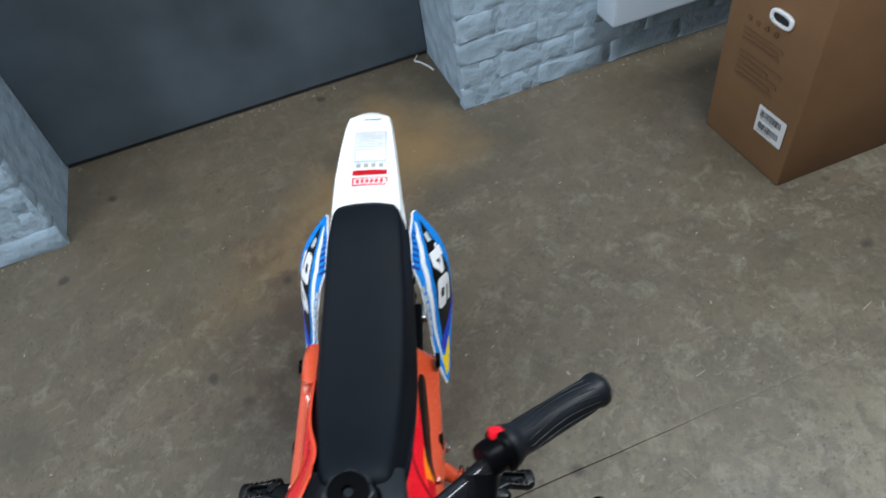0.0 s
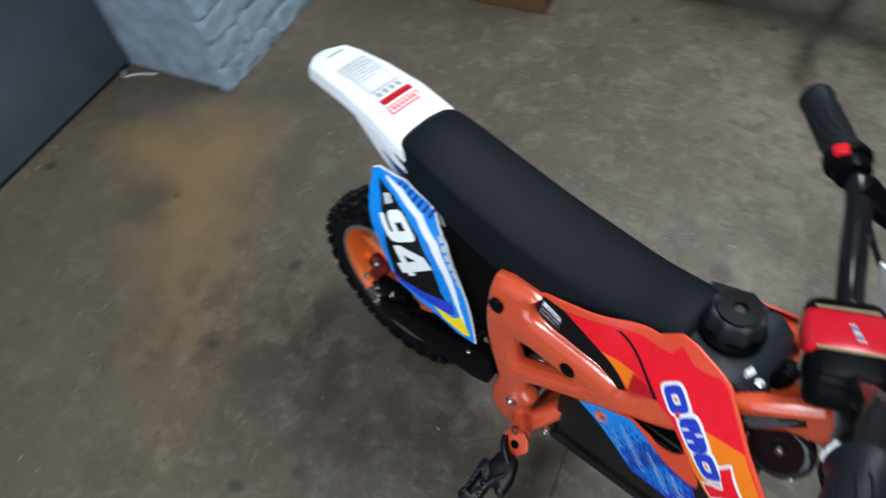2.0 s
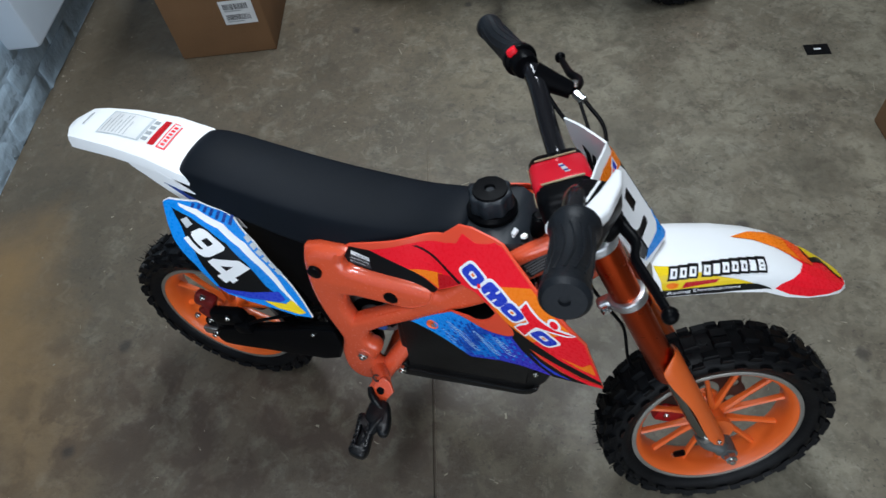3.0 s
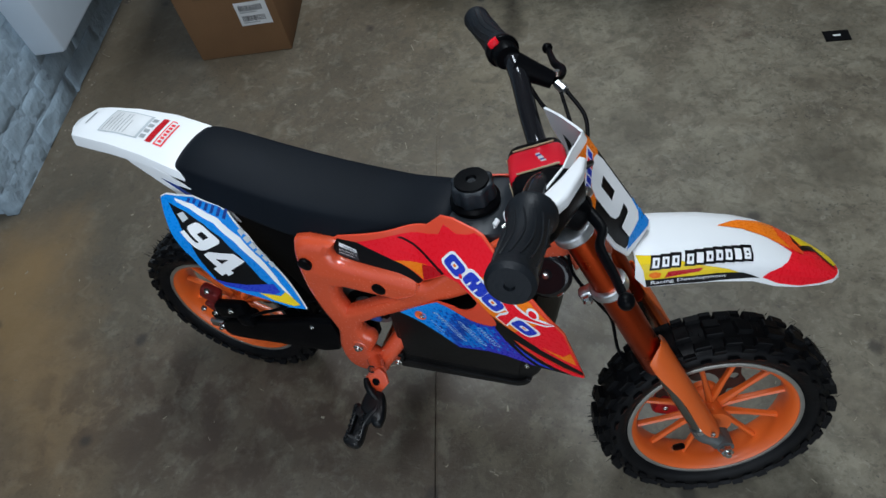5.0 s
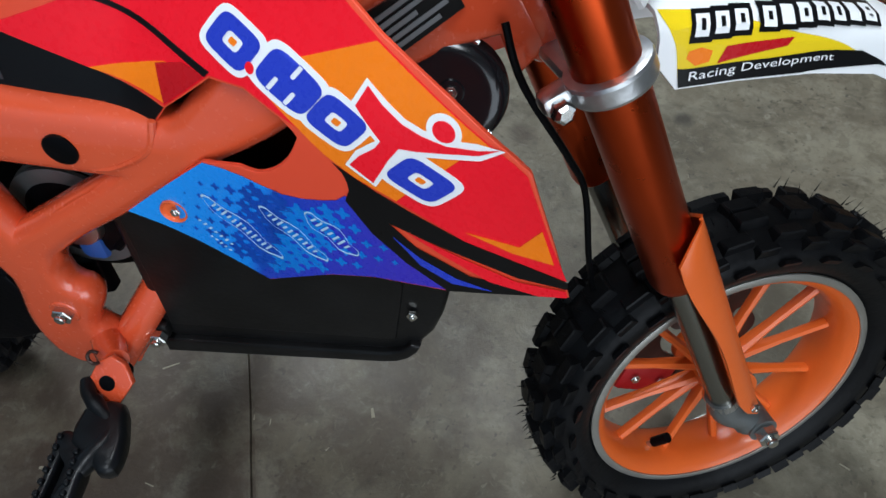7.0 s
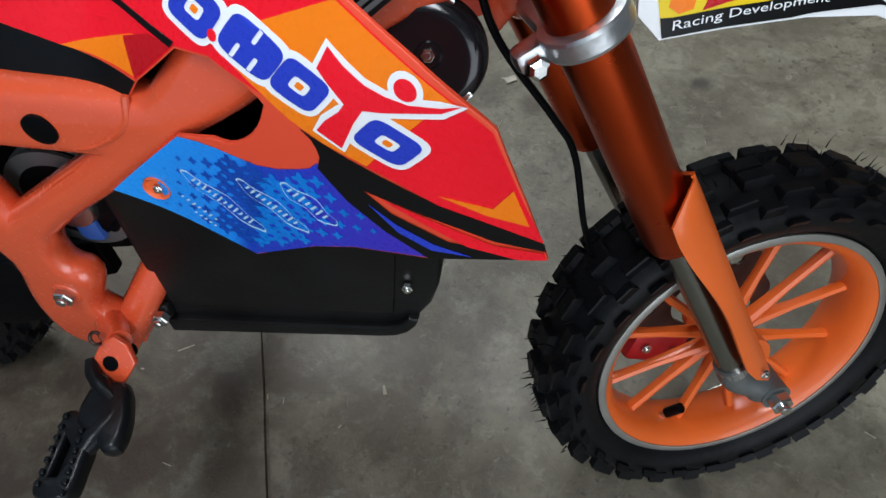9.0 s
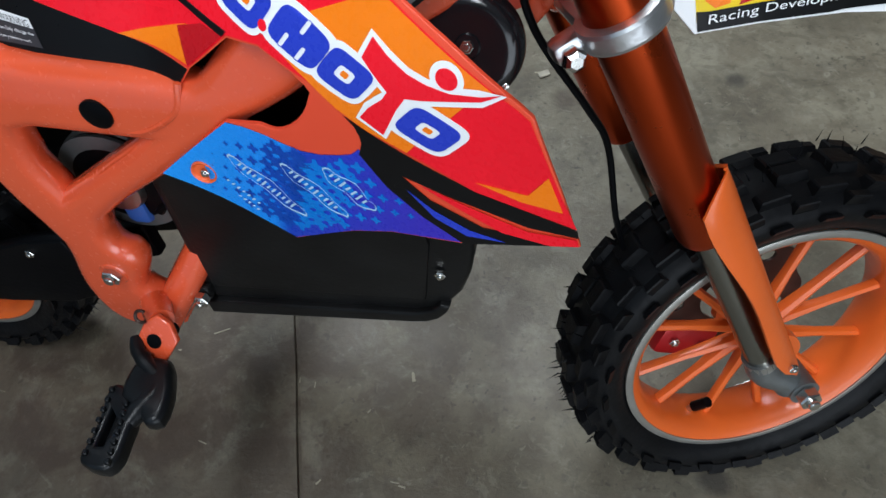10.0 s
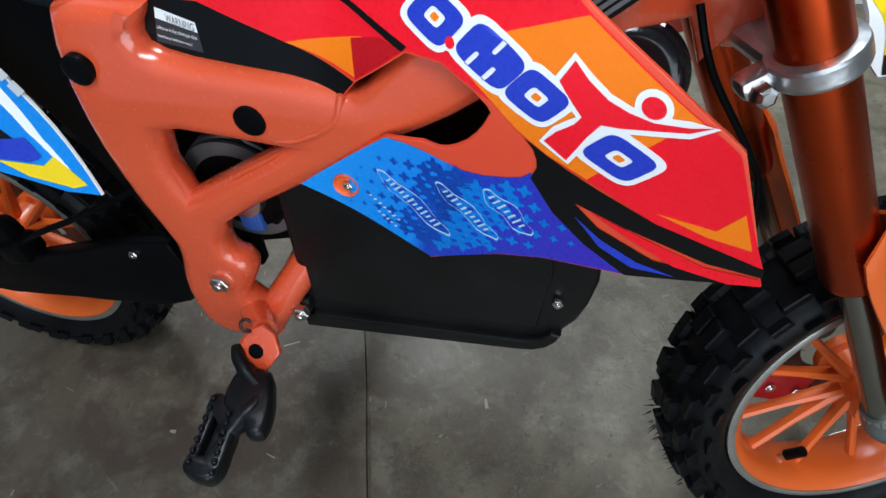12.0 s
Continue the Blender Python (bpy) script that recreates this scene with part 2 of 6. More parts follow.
SHROUD_PLASTIC = surface("red_orange_plastic", (0.80, 0.075, 0.03), 0.40, 0, 0.05, 9, 0.04, 300)
ORANGE_WHEEL = surface("orange_wheel_paint", (0.76, 0.128, 0.016), 0.40, 0, 0.06, 12, 0.05, 200, coat=0.3)
COPPER = surface("copper_anodised_tube", (0.52, 0.064, 0.014), 0.29, 1.0, 0.05, 20, 0.0, 60)
STEEL = surface("polished_steel", (0.62, 0.62, 0.60), 0.22, 1.0, 0.1, 40, 0.03, 300)
ALLOY = surface("cast_alloy", (0.60, 0.61, 0.62), 0.30, 1.0, 0.12, 40, 0.08, 300)
CAST = surface("dull_cast_alloy", (0.50, 0.51, 0.52), 0.36, 0.9, 0.2, 60, 0.25, 120)
DARK_ALLOY = surface("grey_cast_alloy", (0.19, 0.20, 0.20), 0.45, 0.7, 0.12, 40, 0.1, 300)
DISC_STEEL = surface("browned_disc_steel", (0.055, 0.030, 0.024), 0.42, 0.55, 0.35, 40, 0.05)
STANCHION = surface("grey_stanchion", (0.25, 0.25, 0.23), 0.25, 1.0, 0.06, 30, 0.02)
RUBBER = surface("black_tyre_rubber", (0.0048, 0.0050, 0.0058), 0.42, 0, 0.35, 25, 0.25, 160, sheen=0.13)
GRIP = surface("black_grip_rubber", (0.008, 0.010, 0.013), 0.46, 0, 0.12, 30, 0.2, 300, sheen=0.25)
VINYL = surface("black_seat_vinyl", (0.0052, 0.0074, 0.0112), 0.56, 0, 0.12, 12, 0.08, 420, sheen=0.12)
BLACK_PLASTIC = surface("black_plastic", (0.0024, 0.0026, 0.0033), 0.36, 0, 0.15, 18, 0.12, 300, sheen=0.06)
SLATE = surface("slate_black_plastic", (0.016, 0.020, 0.025), 0.42, 0, 0.12, 18, 0.1, 300, sheen=0.3)
GOLD = surface("gold_line", (0.42, 0.33, 0.20), 0.35, 0.3)
GLOSS_BLACK = surface("gloss_black_paint", (0.010, 0.010, 0.012), 0.14, 0, 0.1, 18, 0.02)
BOX_BLACK = surface("scuffed_black_sheet", (0.0060, 0.0060, 0.0062), 0.36, 0, 0.35, 22, 0.1, 200, sheen=0.24)
WHITE_PLASTIC = surface("white_plastic", (0.91, 0.925, 0.935), 0.33, 0, 0.03, 6, 0.02, 300)
RED_PRINT = surface("red_print", (0.90, 0.010, 0.024), 0.28, 0, 0.05, 8, 0.02, sheen=0.28)
POD_RED = surface("red_gloss_plastic", (0.60, 0.008, 0.022), 0.24, 0, 0.06, 12, 0.03, sheen=0.4)
DARK_RED_PRINT = surface("dark_red_print", (0.50, 0.008, 0.014), 0.28, 0, 0.05, 8, 0.02, sheen=0.28)
RED_ORANGE = surface("red_orange_print", (0.90, 0.085, 0.014), 0.28, 0, 0.04, 8, 0.02, sheen=0.28)
ORANGE_PRINT = surface("orange_print", (0.95, 0.215, 0.008), 0.28, 0, 0.04, 8, 0.02, sheen=0.28)
BLACK_PRINT = surface("black_print", (0.0050, 0.0050, 0.0056), 0.30, 0, 0.1, 8, 0.02, sheen=0.2)
WHITE_PRINT = surface("white_print", (0.90, 0.91, 0.92), 0.30, 0, 0.03, 8, 0.02)
PALE_PRINT = surface("pale_blue_print", (0.45, 0.66, 0.84), 0.30, 0, 0.03, 8, 0.02)
BLUE_PRINT = surface("blue_print", (0.012, 0.24, 0.74), 0.28, 0, 0.06, 8, 0.02, sheen=0.28)
ROYAL_PRINT = surface("royal_blue_print", (0.025, 0.05, 0.50), 0.28, 0, 0.06, 8, 0.02, sheen=0.28)
DEEP_BLUE = surface("deep_blue_print", (0.012, 0.085, 0.50), 0.28, 0, 0.2, 30, 0.02, sheen=0.28)
NAVY_PRINT = surface("navy_blue_print", (0.012, 0.045, 0.26), 0.28, 0, 0.3, 60, 0.02, sheen=0.28)
YELLOW_PRINT = surface("yellow_print", (0.86, 0.62, 0.01), 0.30, 0, 0.04, 8, 0.02, sheen=0.28)
RED_METAL = surface("red_anodised_caliper", (0.40, 0.012, 0.016), 0.32, 0.3, 0.1, 30, 0.05)
# the caliper red again, darkened in colour for the shade at the rear wheel
SHADED_RED_METAL = surface("shaded_red_anodised_metal", (0.16, 0.010, 0.010), 0.40, 0.2, 0.2, 30, 0.05)
BLUE_WIRE = surface("blue_connector", (0.03, 0.10, 0.38), 0.45)
PEG_BLACK = surface("film_wrapped_black", (0.0055, 0.0064, 0.0075), 0.32, 0, 0.2, 40, 0.5, 60, sheen=0.25)
RIM_LIP = surface("grey_rim_edge", (0.42, 0.41, 0.38), 0.34, 0.8, 0.1, 30, 0.05)


def blue_fade(name):
    """Light blue that deepens to violet blue towards the front of the print."""
    mat = surface(name, (0.03, 0.3, 0.8), 0.28, bump=0)
    nodes, links = mat.node_tree.nodes, mat.node_tree.links
    coords, slant, ramp = nodes.new("ShaderNodeTexCoord"), nodes.new("ShaderNodeVectorMath"), nodes.new("ShaderNodeValToRGB")
    slant.operation = "DOT_PRODUCT"
    slant.inputs[1].default_value = (1, 0, -0.358)
    span = nodes.new("ShaderNodeMapRange")
    span.inputs["From Min"].default_value, span.inputs["From Max"].default_value = 0.262, 0.454
    links.new(coords.outputs["Object"], slant.inputs[0])
    links.new(slant.outputs["Value"], span.inputs["Value"])
    links.new(span.outputs["Result"], ramp.inputs["Fac"])
    stops = ramp.color_ramp.elements
    stops[0].color, stops[1].color = (0.016, 0.31, 0.88, 1), (0.040, 0.026, 0.46, 1)
    for at, colour in ((0.50, (0.014, 0.25, 0.84)), (0.565, (0.012, 0.055, 0.48)), (0.72, (0.022, 0.040, 0.50))):
        stops.new(at).color = (*colour, 1)
    links.new(ramp.outputs["Color"], nodes["Principled BSDF"].inputs["Base Color"])
    return mat


BLUE_FADE = blue_fade("blue_fade_print")


# ---- mesh helpers ----
def finish(me, material, smooth=40):
    me.materials.append(material)
    if smooth:
        me.polygons.foreach_set("use_smooth", [True] * len(me.polygons))
        me.set_sharp_from_angle(angle=radians(smooth))
    return me


def part(name, bm, material, parent=None, label="", m=None, smooth=40):
    """Links a bmesh as one mesh object, under a thing or a part where a parent is given."""
    me = bpy.data.meshes.new(name)
    bmesh.ops.recalc_face_normals(bm, faces=bm.faces)
    bm.to_mesh(me)
    bm.free()
    ob = new(name, finish(me, material, smooth))
    ob.parent = parent
    if m is not None:
        ob.matrix_basis = m
    if label:
        tagged(ob, label)
    return ob


def join(*bms):
    out = bms[0]
    for bm in bms[1:]:
        me = bpy.data.meshes.new("join")
        bm.to_mesh(me)
        bm.free()
        out.from_mesh(me)
        bpy.data.meshes.remove(me)
    return out


def moved(bm, m):
    bmesh.ops.transform(bm, matrix=m, verts=bm.verts)
    return bm


def block(sx, sy, sz, at=(0, 0, 0), bevel=0.0, m=None, segs=2):
    bm = bmesh.new()
    bmesh.ops.create_cube(bm, size=1)
    bmesh.ops.scale(bm, vec=(sx, sy, sz), verts=bm.verts)
    if bevel:
        bmesh.ops.bevel(bm, geom=bm.edges[:], offset=bevel, segments=segs, profile=0.5, affect="EDGES")
    if m is not None:
        moved(bm, m)
    bmesh.ops.translate(bm, vec=at, verts=bm.verts)
    return bm


def curve_through(points, steps=6):
    """A smooth line through the points (Catmull-Rom)."""
    p = [Vector(q) for q in points]
    p = [2 * p[0] - p[1], *p, 2 * p[-1] - p[-2]]
    out = []
    for a, b, c, d in zip(p, p[1:], p[2:], p[3:]):
        for i in range(steps):
            t = i / steps
            out.append(0.5 * (2 * b + (c - a) * t + (2 * a - 5 * b + 4 * c - d) * t * t + (3 * b - a - 3 * c + d) * t**3))
    return [*out, p[-2]]


def tube(points, radius, segs=12, caps=True, flat=1.0):
    """A round bar along the points; radius may be a list, one a point."""
    pts = [Vector(q) for q in points]
    radii = radius if isinstance(radius, (list, tuple)) else [radius] * len(pts)
    bm, rings, side = bmesh.new(), [], None
    for i, p in enumerate(pts):
        ahead = (pts[min(i + 1, len(pts) - 1)] - pts[max(i - 1, 0)]).normalized()
        if side is None:
            side = ahead.orthogonal().normalized()
        side = (side - ahead * side.dot(ahead)).normalized()
        up = ahead.cross(side)
        rings.append([bm.verts.new(p + radii[i] * (side * math.cos(a) + up * math.sin(a) * flat)) for a in (2 * math.pi * k / segs for k in range(segs))])
    for a, b in zip(rings, rings[1:]):
        for k in range(segs):
            bm.faces.new((a[k], a[(k + 1) % segs], b[(k + 1) % segs], b[k]))
    if caps:
        bm.faces.new(rings[0]), bm.faces.new(rings[-1])
    return bm


def lathe(profile, segs=48, m=None, closed=False):
    """Turns (radius, height) pairs about the local y axis."""
    bm, rings = bmesh.new(), []
    for r, h in profile:
        rings.append([bm.verts.new((r * math.cos(a), h, r * math.sin(a))) for a in (2 * math.pi * k / segs for k in range(segs))])
    pairs = list(zip(rings, rings[1:]))
    if closed:
        pairs.append((rings[-1], rings[0]))
    for a, b in pairs:
        for k in range(segs):
            bm.faces.new((a[k], a[(k + 1) % segs], b[(k + 1) % segs], b[k]))
    if not closed:
        for ring, (r, h) in ((rings[0], profile[0]), (rings[-1], profile[-1])):
            bm.faces.new(ring)
    return moved(bm, m) if m is not None else bm


def filled(loops, depth=0.0, bevel=0.0, res=2):
    """A bmesh of the flat shape inside the loops (outer edge first, then holes), in x and y, extruded by depth about z = 0."""
    data = bpy.data.curves.new("shape", "CURVE")
    data.dimensions, data.fill_mode = "2D", "BOTH"
    data.extrude, data.bevel_depth, data.bevel_resolution, data.offset = max(depth / 2 - bevel, 0), bevel, res, -bevel
    for loop in loops:
        spline = data.splines.new("POLY")
        spline.points.add(len(loop) - 1)
        for q, p in zip(spline.points, loop):
            q.co = (p[0], p[1], 0, 1)
        spline.use_cyclic_u = True
    ob = bpy.data.objects.new("shape", data)
    me = bpy.data.meshes.new_from_object(ob)
    bm = bmesh.new()
    bm.from_mesh(me)
    bpy.data.meshes.remove(me), bpy.data.objects.remove(ob), bpy.data.curves.remove(data)
    bmesh.ops.remove_doubles(bm, verts=bm.verts, dist=1e-6)
    return bm


def rounded(loop, steps=3):
    """The closed outline with its corners drawn as a smooth line."""
    p = [Vector((*q, 0)) for q in loop]
    n, out = len(p), []
    for i in range(n):
        a, b, c, d = p[i - 1], p[i], p[(i + 1) % n], p[(i + 2) % n]
        for k in range(steps):
            t = k / steps
            out.append(0.5 * (2 * b + (c - a) * t + (2 * a - 5 * b + 4 * c - d) * t * t + (3 * b - a - 3 * c + d) * t**3))
    return [(q.x, q.y) for q in out]


def divided(bm, longest):
    """Cuts long edges, so that the mesh can be bent."""
    bmesh.ops.triangulate(bm, faces=bm.faces)
    for _ in range(7):
        edges = [e for e in bm.edges if e.calc_length() > longest]
        if not edges:
            break
        bmesh.ops.subdivide_edges(bm, edges=edges, cuts=1)
        bmesh.ops.triangulate(bm, faces=[f for f in bm.faces if len(f.verts) > 3])
    return bm


def standing(bm, y=0.0):
    """From x, y, depth to x, z, with the depth along -y about y."""
    for v in bm.verts:
        v.co = Vector((v.co.x, y - v.co.z, v.co.y))
    return bm


def plate(loops, y, depth, bevel=0.003, res=2):
    return standing(filled(loops, depth, bevel, res), y)


def draped(loops, shape, side, lift=0.0, depth=0.0006, longest=0.009, bevel=0.0):
    """A thin sheet on the surface y = shape(x, z) of the right side (side -1), or mirrored on the left (side 1)."""
    bm = divided(filled(loops, depth, bevel), longest)
    for v in bm.verts:
        x, z, w = v.co
        v.co = Vector((x, -side * (shape(x, z) - lift - w), z))
    return bm


def words(text, spacing=1.0, bold=0.0):
    """Letters as a flat mesh, scaled to a unit box."""
    data = bpy.data.curves.new("words", "FONT")
    data.body, data.space_character, data.resolution_u, data.offset = text, spacing, 3, bold
    ob = bpy.data.objects.new("words", data)
    me = bpy.data.meshes.new_from_object(ob)
    bm = bmesh.new()
    bm.from_mesh(me)
    bpy.data.meshes.remove(me), bpy.data.objects.remove(ob), bpy.data.curves.remove(data)
    lo = Vector([min(v.co[i] for v in bm.verts) for i in range(3)])
    hi = Vector([max(v.co[i] for v in bm.verts) for i in range(3)])
    for v in bm.verts:
        v.co = Vector(((v.co.x - lo.x) / (hi.x - lo.x), (v.co.y - lo.y) / (hi.y - lo.y), 0))
    return bm


def quad_map(bm, a, b, c, d):
    """Takes the unit square to the corners a (lower left), b (lower right), c (upper right), d (upper left)."""
    a, b, c, d = (Vector(q) for q in (a, b, c, d))
    for v in bm.verts:
        u, w = v.co.x, v.co.y
        p = (a * (1 - u) + b * u) * (1 - w) + (d * (1 - u) + c * u) * w
        v.co = Vector((p.x, p.y, 0)) if len(p) == 2 else p
    return bm


def hexagon(radius, height, m):
    bm = lathe([(radius * 0.86, 0), (radius, height * 0.12), (radius, height * 0.88), (radius * 0.86, height)], 6)
    cap = lathe([(radius * 0.5, height), (radius * 0.5, height * 1.4), (radius * 0.4, height * 1.5)], 12)
    return moved(join(bm, cap), m)


# ---- the room ----
def setting(name, bm, material, label, m=ROOM, smooth=0):
    return tagged(part(name, bm, material, None, "", m, smooth), label, kind="structure")


def slab(d0, d1, s0, s1, z0, z1, bevel=0.0):
    return block(d1 - d0, s1 - s0, z1 - z0, ((d0 + d1) / 2, (s0 + s1) / 2, (z0 + z1) / 2), bevel)


FACE, DOOR_D, OPEN_L, OPEN_R = -0.80, -1.160, -0.775, 0.44
D1, S0, S1, H = 3.6, -3.0, 3.4, 2.85


def floor_sheet():
    """One sheet with a recessed slab joint."""
    bm = bmesh.new()
    row = [(-1.4, 0), (0.3465, 0), (0.3475, -0.006), (0.3515, -0.006), (0.3525, 0), (D1, 0)]
    cols = [S0 + (S1 - S0) * i / 160 for i in range(161)]
    grid = [[bm.verts.new((d + (0.0014 * noise.noise((s * 9, 3, 1)) if 0 < i < 5 else 0), s, z * max(0.07, min(1, (0.6 - s) / 0.5)))) for s in cols] for i, (d, z) in enumerate(row)]
    for a, b in zip(grid, grid[1:]):
        for k in range(160):
            bm.faces.new((a[k], a[k + 1], b[k + 1], b[k]))
    return bm


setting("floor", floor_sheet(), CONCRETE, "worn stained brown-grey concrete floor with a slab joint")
setting("ceiling", slab(-1.4, D1, S0, S1, H, H + 0.1), PLASTER, "plain grey ceiling")
# an unseen gate opening, added to hold the fill light
GATE_L, GATE_R, GATE_TOP = -0.42, 2.22, 2.13
setting("wall_south_1", slab(-1.4, GATE_L, S0 - 0.1, S0, 0, H), PLASTER, "plain grey plastered wall beside the added gate opening")
setting("wall_south_2", slab(GATE_R, D1, S0 - 0.1, S0, 0, H), PLASTER, "plain grey plastered wall beside the added gate opening")
setting("lintel_south", slab(GATE_L, GATE_R, S0 - 0.1, S0, GATE_TOP, H), PLASTER, "plain plastered lintel over the added gate opening")
setting("ground", slab(-3.0, 5.0, S0 - 6.0, S0, -0.1, -0.004), PLASTER, "plain paved ground outside the added gate opening")
setting("wall_north", slab(-1.4, D1, S1, S1 + 0.1, 0, H), PLASTER, "plain grey plastered wall")
setting("wall_east", slab(D1, D1 + 0.1, S0, S1, 0, H), PLASTER, "plain grey plastered wall")
wall_right = setting("wall_west_1", slab(-1.3, FACE - 0.0024, OPEN_R + 0.004, S1, 0, H), MORTAR, "whitewashed brick wall beside the door")
wall_left = setting("wall_west_2", slab(-1.3, FACE - 0.0024, S0, OPEN_L - 0.004, 0, H), MORTAR, "whitewashed brick pier beside the door")
setting("lintel", slab(-1.3, FACE, OPEN_L, OPEN_R, 2.12, H), PLASTER, "plain plastered lintel over the door opening")
door = setting("door_1", slab(DOOR_D - 0.05, DOOR_D, OPEN_L - 0.003, OPEN_R + 0.003, 0.014, 2.12, 0.003), DOOR_PAINT, "closed grey-blue painted sheet metal door")
# dark strip that paints the shade under the door leaf
setting("door_gap_shade", slab(DOOR_D - 0.08, DOOR_D - 0.006, OPEN_L, OPEN_R, 0.0, 0.012), GAP_SHADE, "dark strip painted for the shade in the dirty gap under the door")


def brick_mesh(length, seed):
    """A worn brick face with bruised edges."""
    bm = block(length, 0.034, 0.0735, (0, 0, 0), 0.005, None, 1)
    bmesh.ops.subdivide_edges(bm, edges=[e for e in bm.edges if e.calc_length() > 0.08], cuts=6)
    bmesh.ops.subdivide_edges(bm, edges=[e for e in bm.edges if abs(e.verts[0].co.z - e.verts[1].co.z) > 0.05], cuts=2)
    for v in bm.verts:
        v.co += 0.0060 * Vector((noise.noise(v.co * 31 + Vector((seed, 0, 0))), noise.noise(v.co * 37 + Vector((0, seed, 0))), noise.noise(v.co * 29 + Vector((0, 0, seed)))))
    me = bpy.data.meshes.new("brick")
    bm.to_mesh(me)
    bm.free()
    return finish(me, BRICK, 50)


FULL = [brick_mesh(0.2455, 3.1 * k + 1) for k in range(5)]
HALF = [brick_mesh(0.1205, 2.7 * k + 9) for k in range(2)]

# ---- things in the room ----


def text_bars(parent, m, rows, width, height, material, name="print_line"):
    """Lines of writing that cannot be read, as plain bars on the local x, z plane facing -y."""
    for i, share in enumerate(rows):
        part(name, block(width * share, 0.0006, height * 0.55, (width * share / 2, 0, -i * height)), material, parent, "", m, 0)


def carton(m, name="cardboard_box", label=""):
    """A long bicycle carton: x across its end, y along it, the end with the label at y = 0."""
    W, L, Z = 0.294, 1.12, 0.64
    ob = tagged(new(name), label, "box", "bike cartons")
    ob.matrix_basis = m
    body = block(W, L, Z, (W / 2, L / 2, Z / 2), 0.005)
    bmesh.ops.subdivide_edges(body, edges=body.edges[:], cuts=2, use_grid_fill=True)
    for v in body.verts:
        v.co += 0.0016 * Vector((noise.noise(v.co * 4), noise.noise(v.co * 5 + Vector((7, 0, 0))), 0)) * min(1, v.co.z * 10)
    part("carton_body", body, CARDBOARD, ob)
    # the hand hole, a dark plate painting its inner shade, with its white plastic collar
    ring = [(0.036 * math.copysign(abs(math.cos(a)) ** 0.7, math.cos(a)), 0.018 * math.copysign(abs(math.sin(a)) ** 0.7, math.sin(a))) for a in (2 * math.pi * k / 32 for k in range(32))]
    inner = [(x * 0.72, z * 0.60) for x, z in ring]
    at = Matrix.Translation((0.172, 0, 0.405))
    part("hand_hole", plate([inner], -0.0035, 0.002, 0), GAP_SHADE, ob, "dark plate painted for the shade in the hand hole", at)
    part("hand_hole_collar", plate([ring, inner], -0.0045, 0.007, 0.0015), WHITE_PLASTIC, ob, "white plastic collar", at)
    text_bars(ob, Matrix.Translation((0.065, -0.0035, 0.332)), (0.9, 0.8, 0.86), 0.15, 0.013, CARD_INK)
    text_bars(ob, Matrix.Translation((0.065, -0.0035, 0.272)), (1, 0.7, 0.95, 0.82, 0.9), 0.15, 0.0155, CARD_INK)
    for k in range(4):
        mark = [(0.007 * math.cos(a), 0.008 * math.sin(a)) for a in (2 * math.pi * i / 10 for i in range(10))]
        part("handling_mark", plate([mark, [(x * 0.6, z * 0.6) for x, z in mark]], -0.0035, 0.0008, 0), CARD_INK, ob, "", Matrix.Translation((0.075 + 0.03 * k, 0, 0.362)))
    tag = part("barcode_label", block(0.096, 0.0008, 0.076, (0.223, -0.0035, 0.142)), WHITE_PAPER, ob, "white barcode label", None, 0)
    rng = random.Random(5)
    for z in (0.161, 0.127):
        bars, x = bmesh.new(), 0.186
        while x < 0.255:
            w = rng.choice((0.0008, 0.0014, 0.0022))
            join(bars, block(w, 0.0006, 0.018, (x, -0.0042, z)))
            x += w + rng.choice((0.0008, 0.0014, 0.002))
        part("barcode", bars, BLACK_INK, tag, "", None, 0)
        part("print_line", block(0.05, 0.0006, 0.003, (0.21, -0.0042, z - 0.0135)), GREY_INK, tag, "", None, 0)
    part("packing_tape", block(0.05, L * 0.98, 0.0008, (W / 2, L / 2, Z + 0.001)), CARDBOARD, ob, "", None, 0)
    return ob


carton(ROOM @ pose(-0.400, 1.008, 0), label="brown cardboard carton with a white hand hole standing by the wall")
carton(ROOM @ pose(1.432, 0.474, 0, 0, 0, -90), label="brown printed cardboard carton on the open floor")


def wall_cabinet():
    ob = tagged(new("wall_cabinet"), "white enamelled wall cabinet with a navy panel", "cabinet")
    ob.matrix_basis = ROOM
    part("cabinet_body", slab(FACE - 0.01, -0.705, 0.88, 1.50, 0.178, 0.98, 0.012), CABINET_WHITE, ob)
    part("front_panel", slab(-0.7052, -0.703, 0.965, 1.40, 0.30, 0.80, 0.0), NAVY, ob, "navy blue panel", None, 0)
    return ob


wall_cabinet()


def floor_scrap(name, label, m, sx, sy, sz, material, category="scrap"):
    bm = block(sx, sy, sz, (0, 0, sz / 2 + 0.0006), sz * 0.3)
    for v in bm.verts:
        v.co.z += 0.002 * max(0, noise.noise(v.co * 60))
        v.co.x += 0.003 * noise.noise(v.co * 45 + Vector((5, 0, 0)))
    ob = tagged(part(name, bm, material, None, "", m, 0), label, category)
    return ob


card = floor_scrap("black_tag", "small black card tag with a white mark lying on the floor", pose(1.083, 1.160, 0, 0, 0, 15), 0.062, 0.042, 0.0012, BLACK_PRINT, "tag")
part("white_mark", block(0.018, 0.006, 0.0004, (0, 0, 0.0030)), WHITE_PAPER, card, "white mark", None, 0)
floor_scrap("paper_scrap", "small torn pale paper scrap on the floor", pose(0.632, 0.505, 0, 0, 0, 30), 0.017, 0.012, 0.003, STRAW_PAPER)


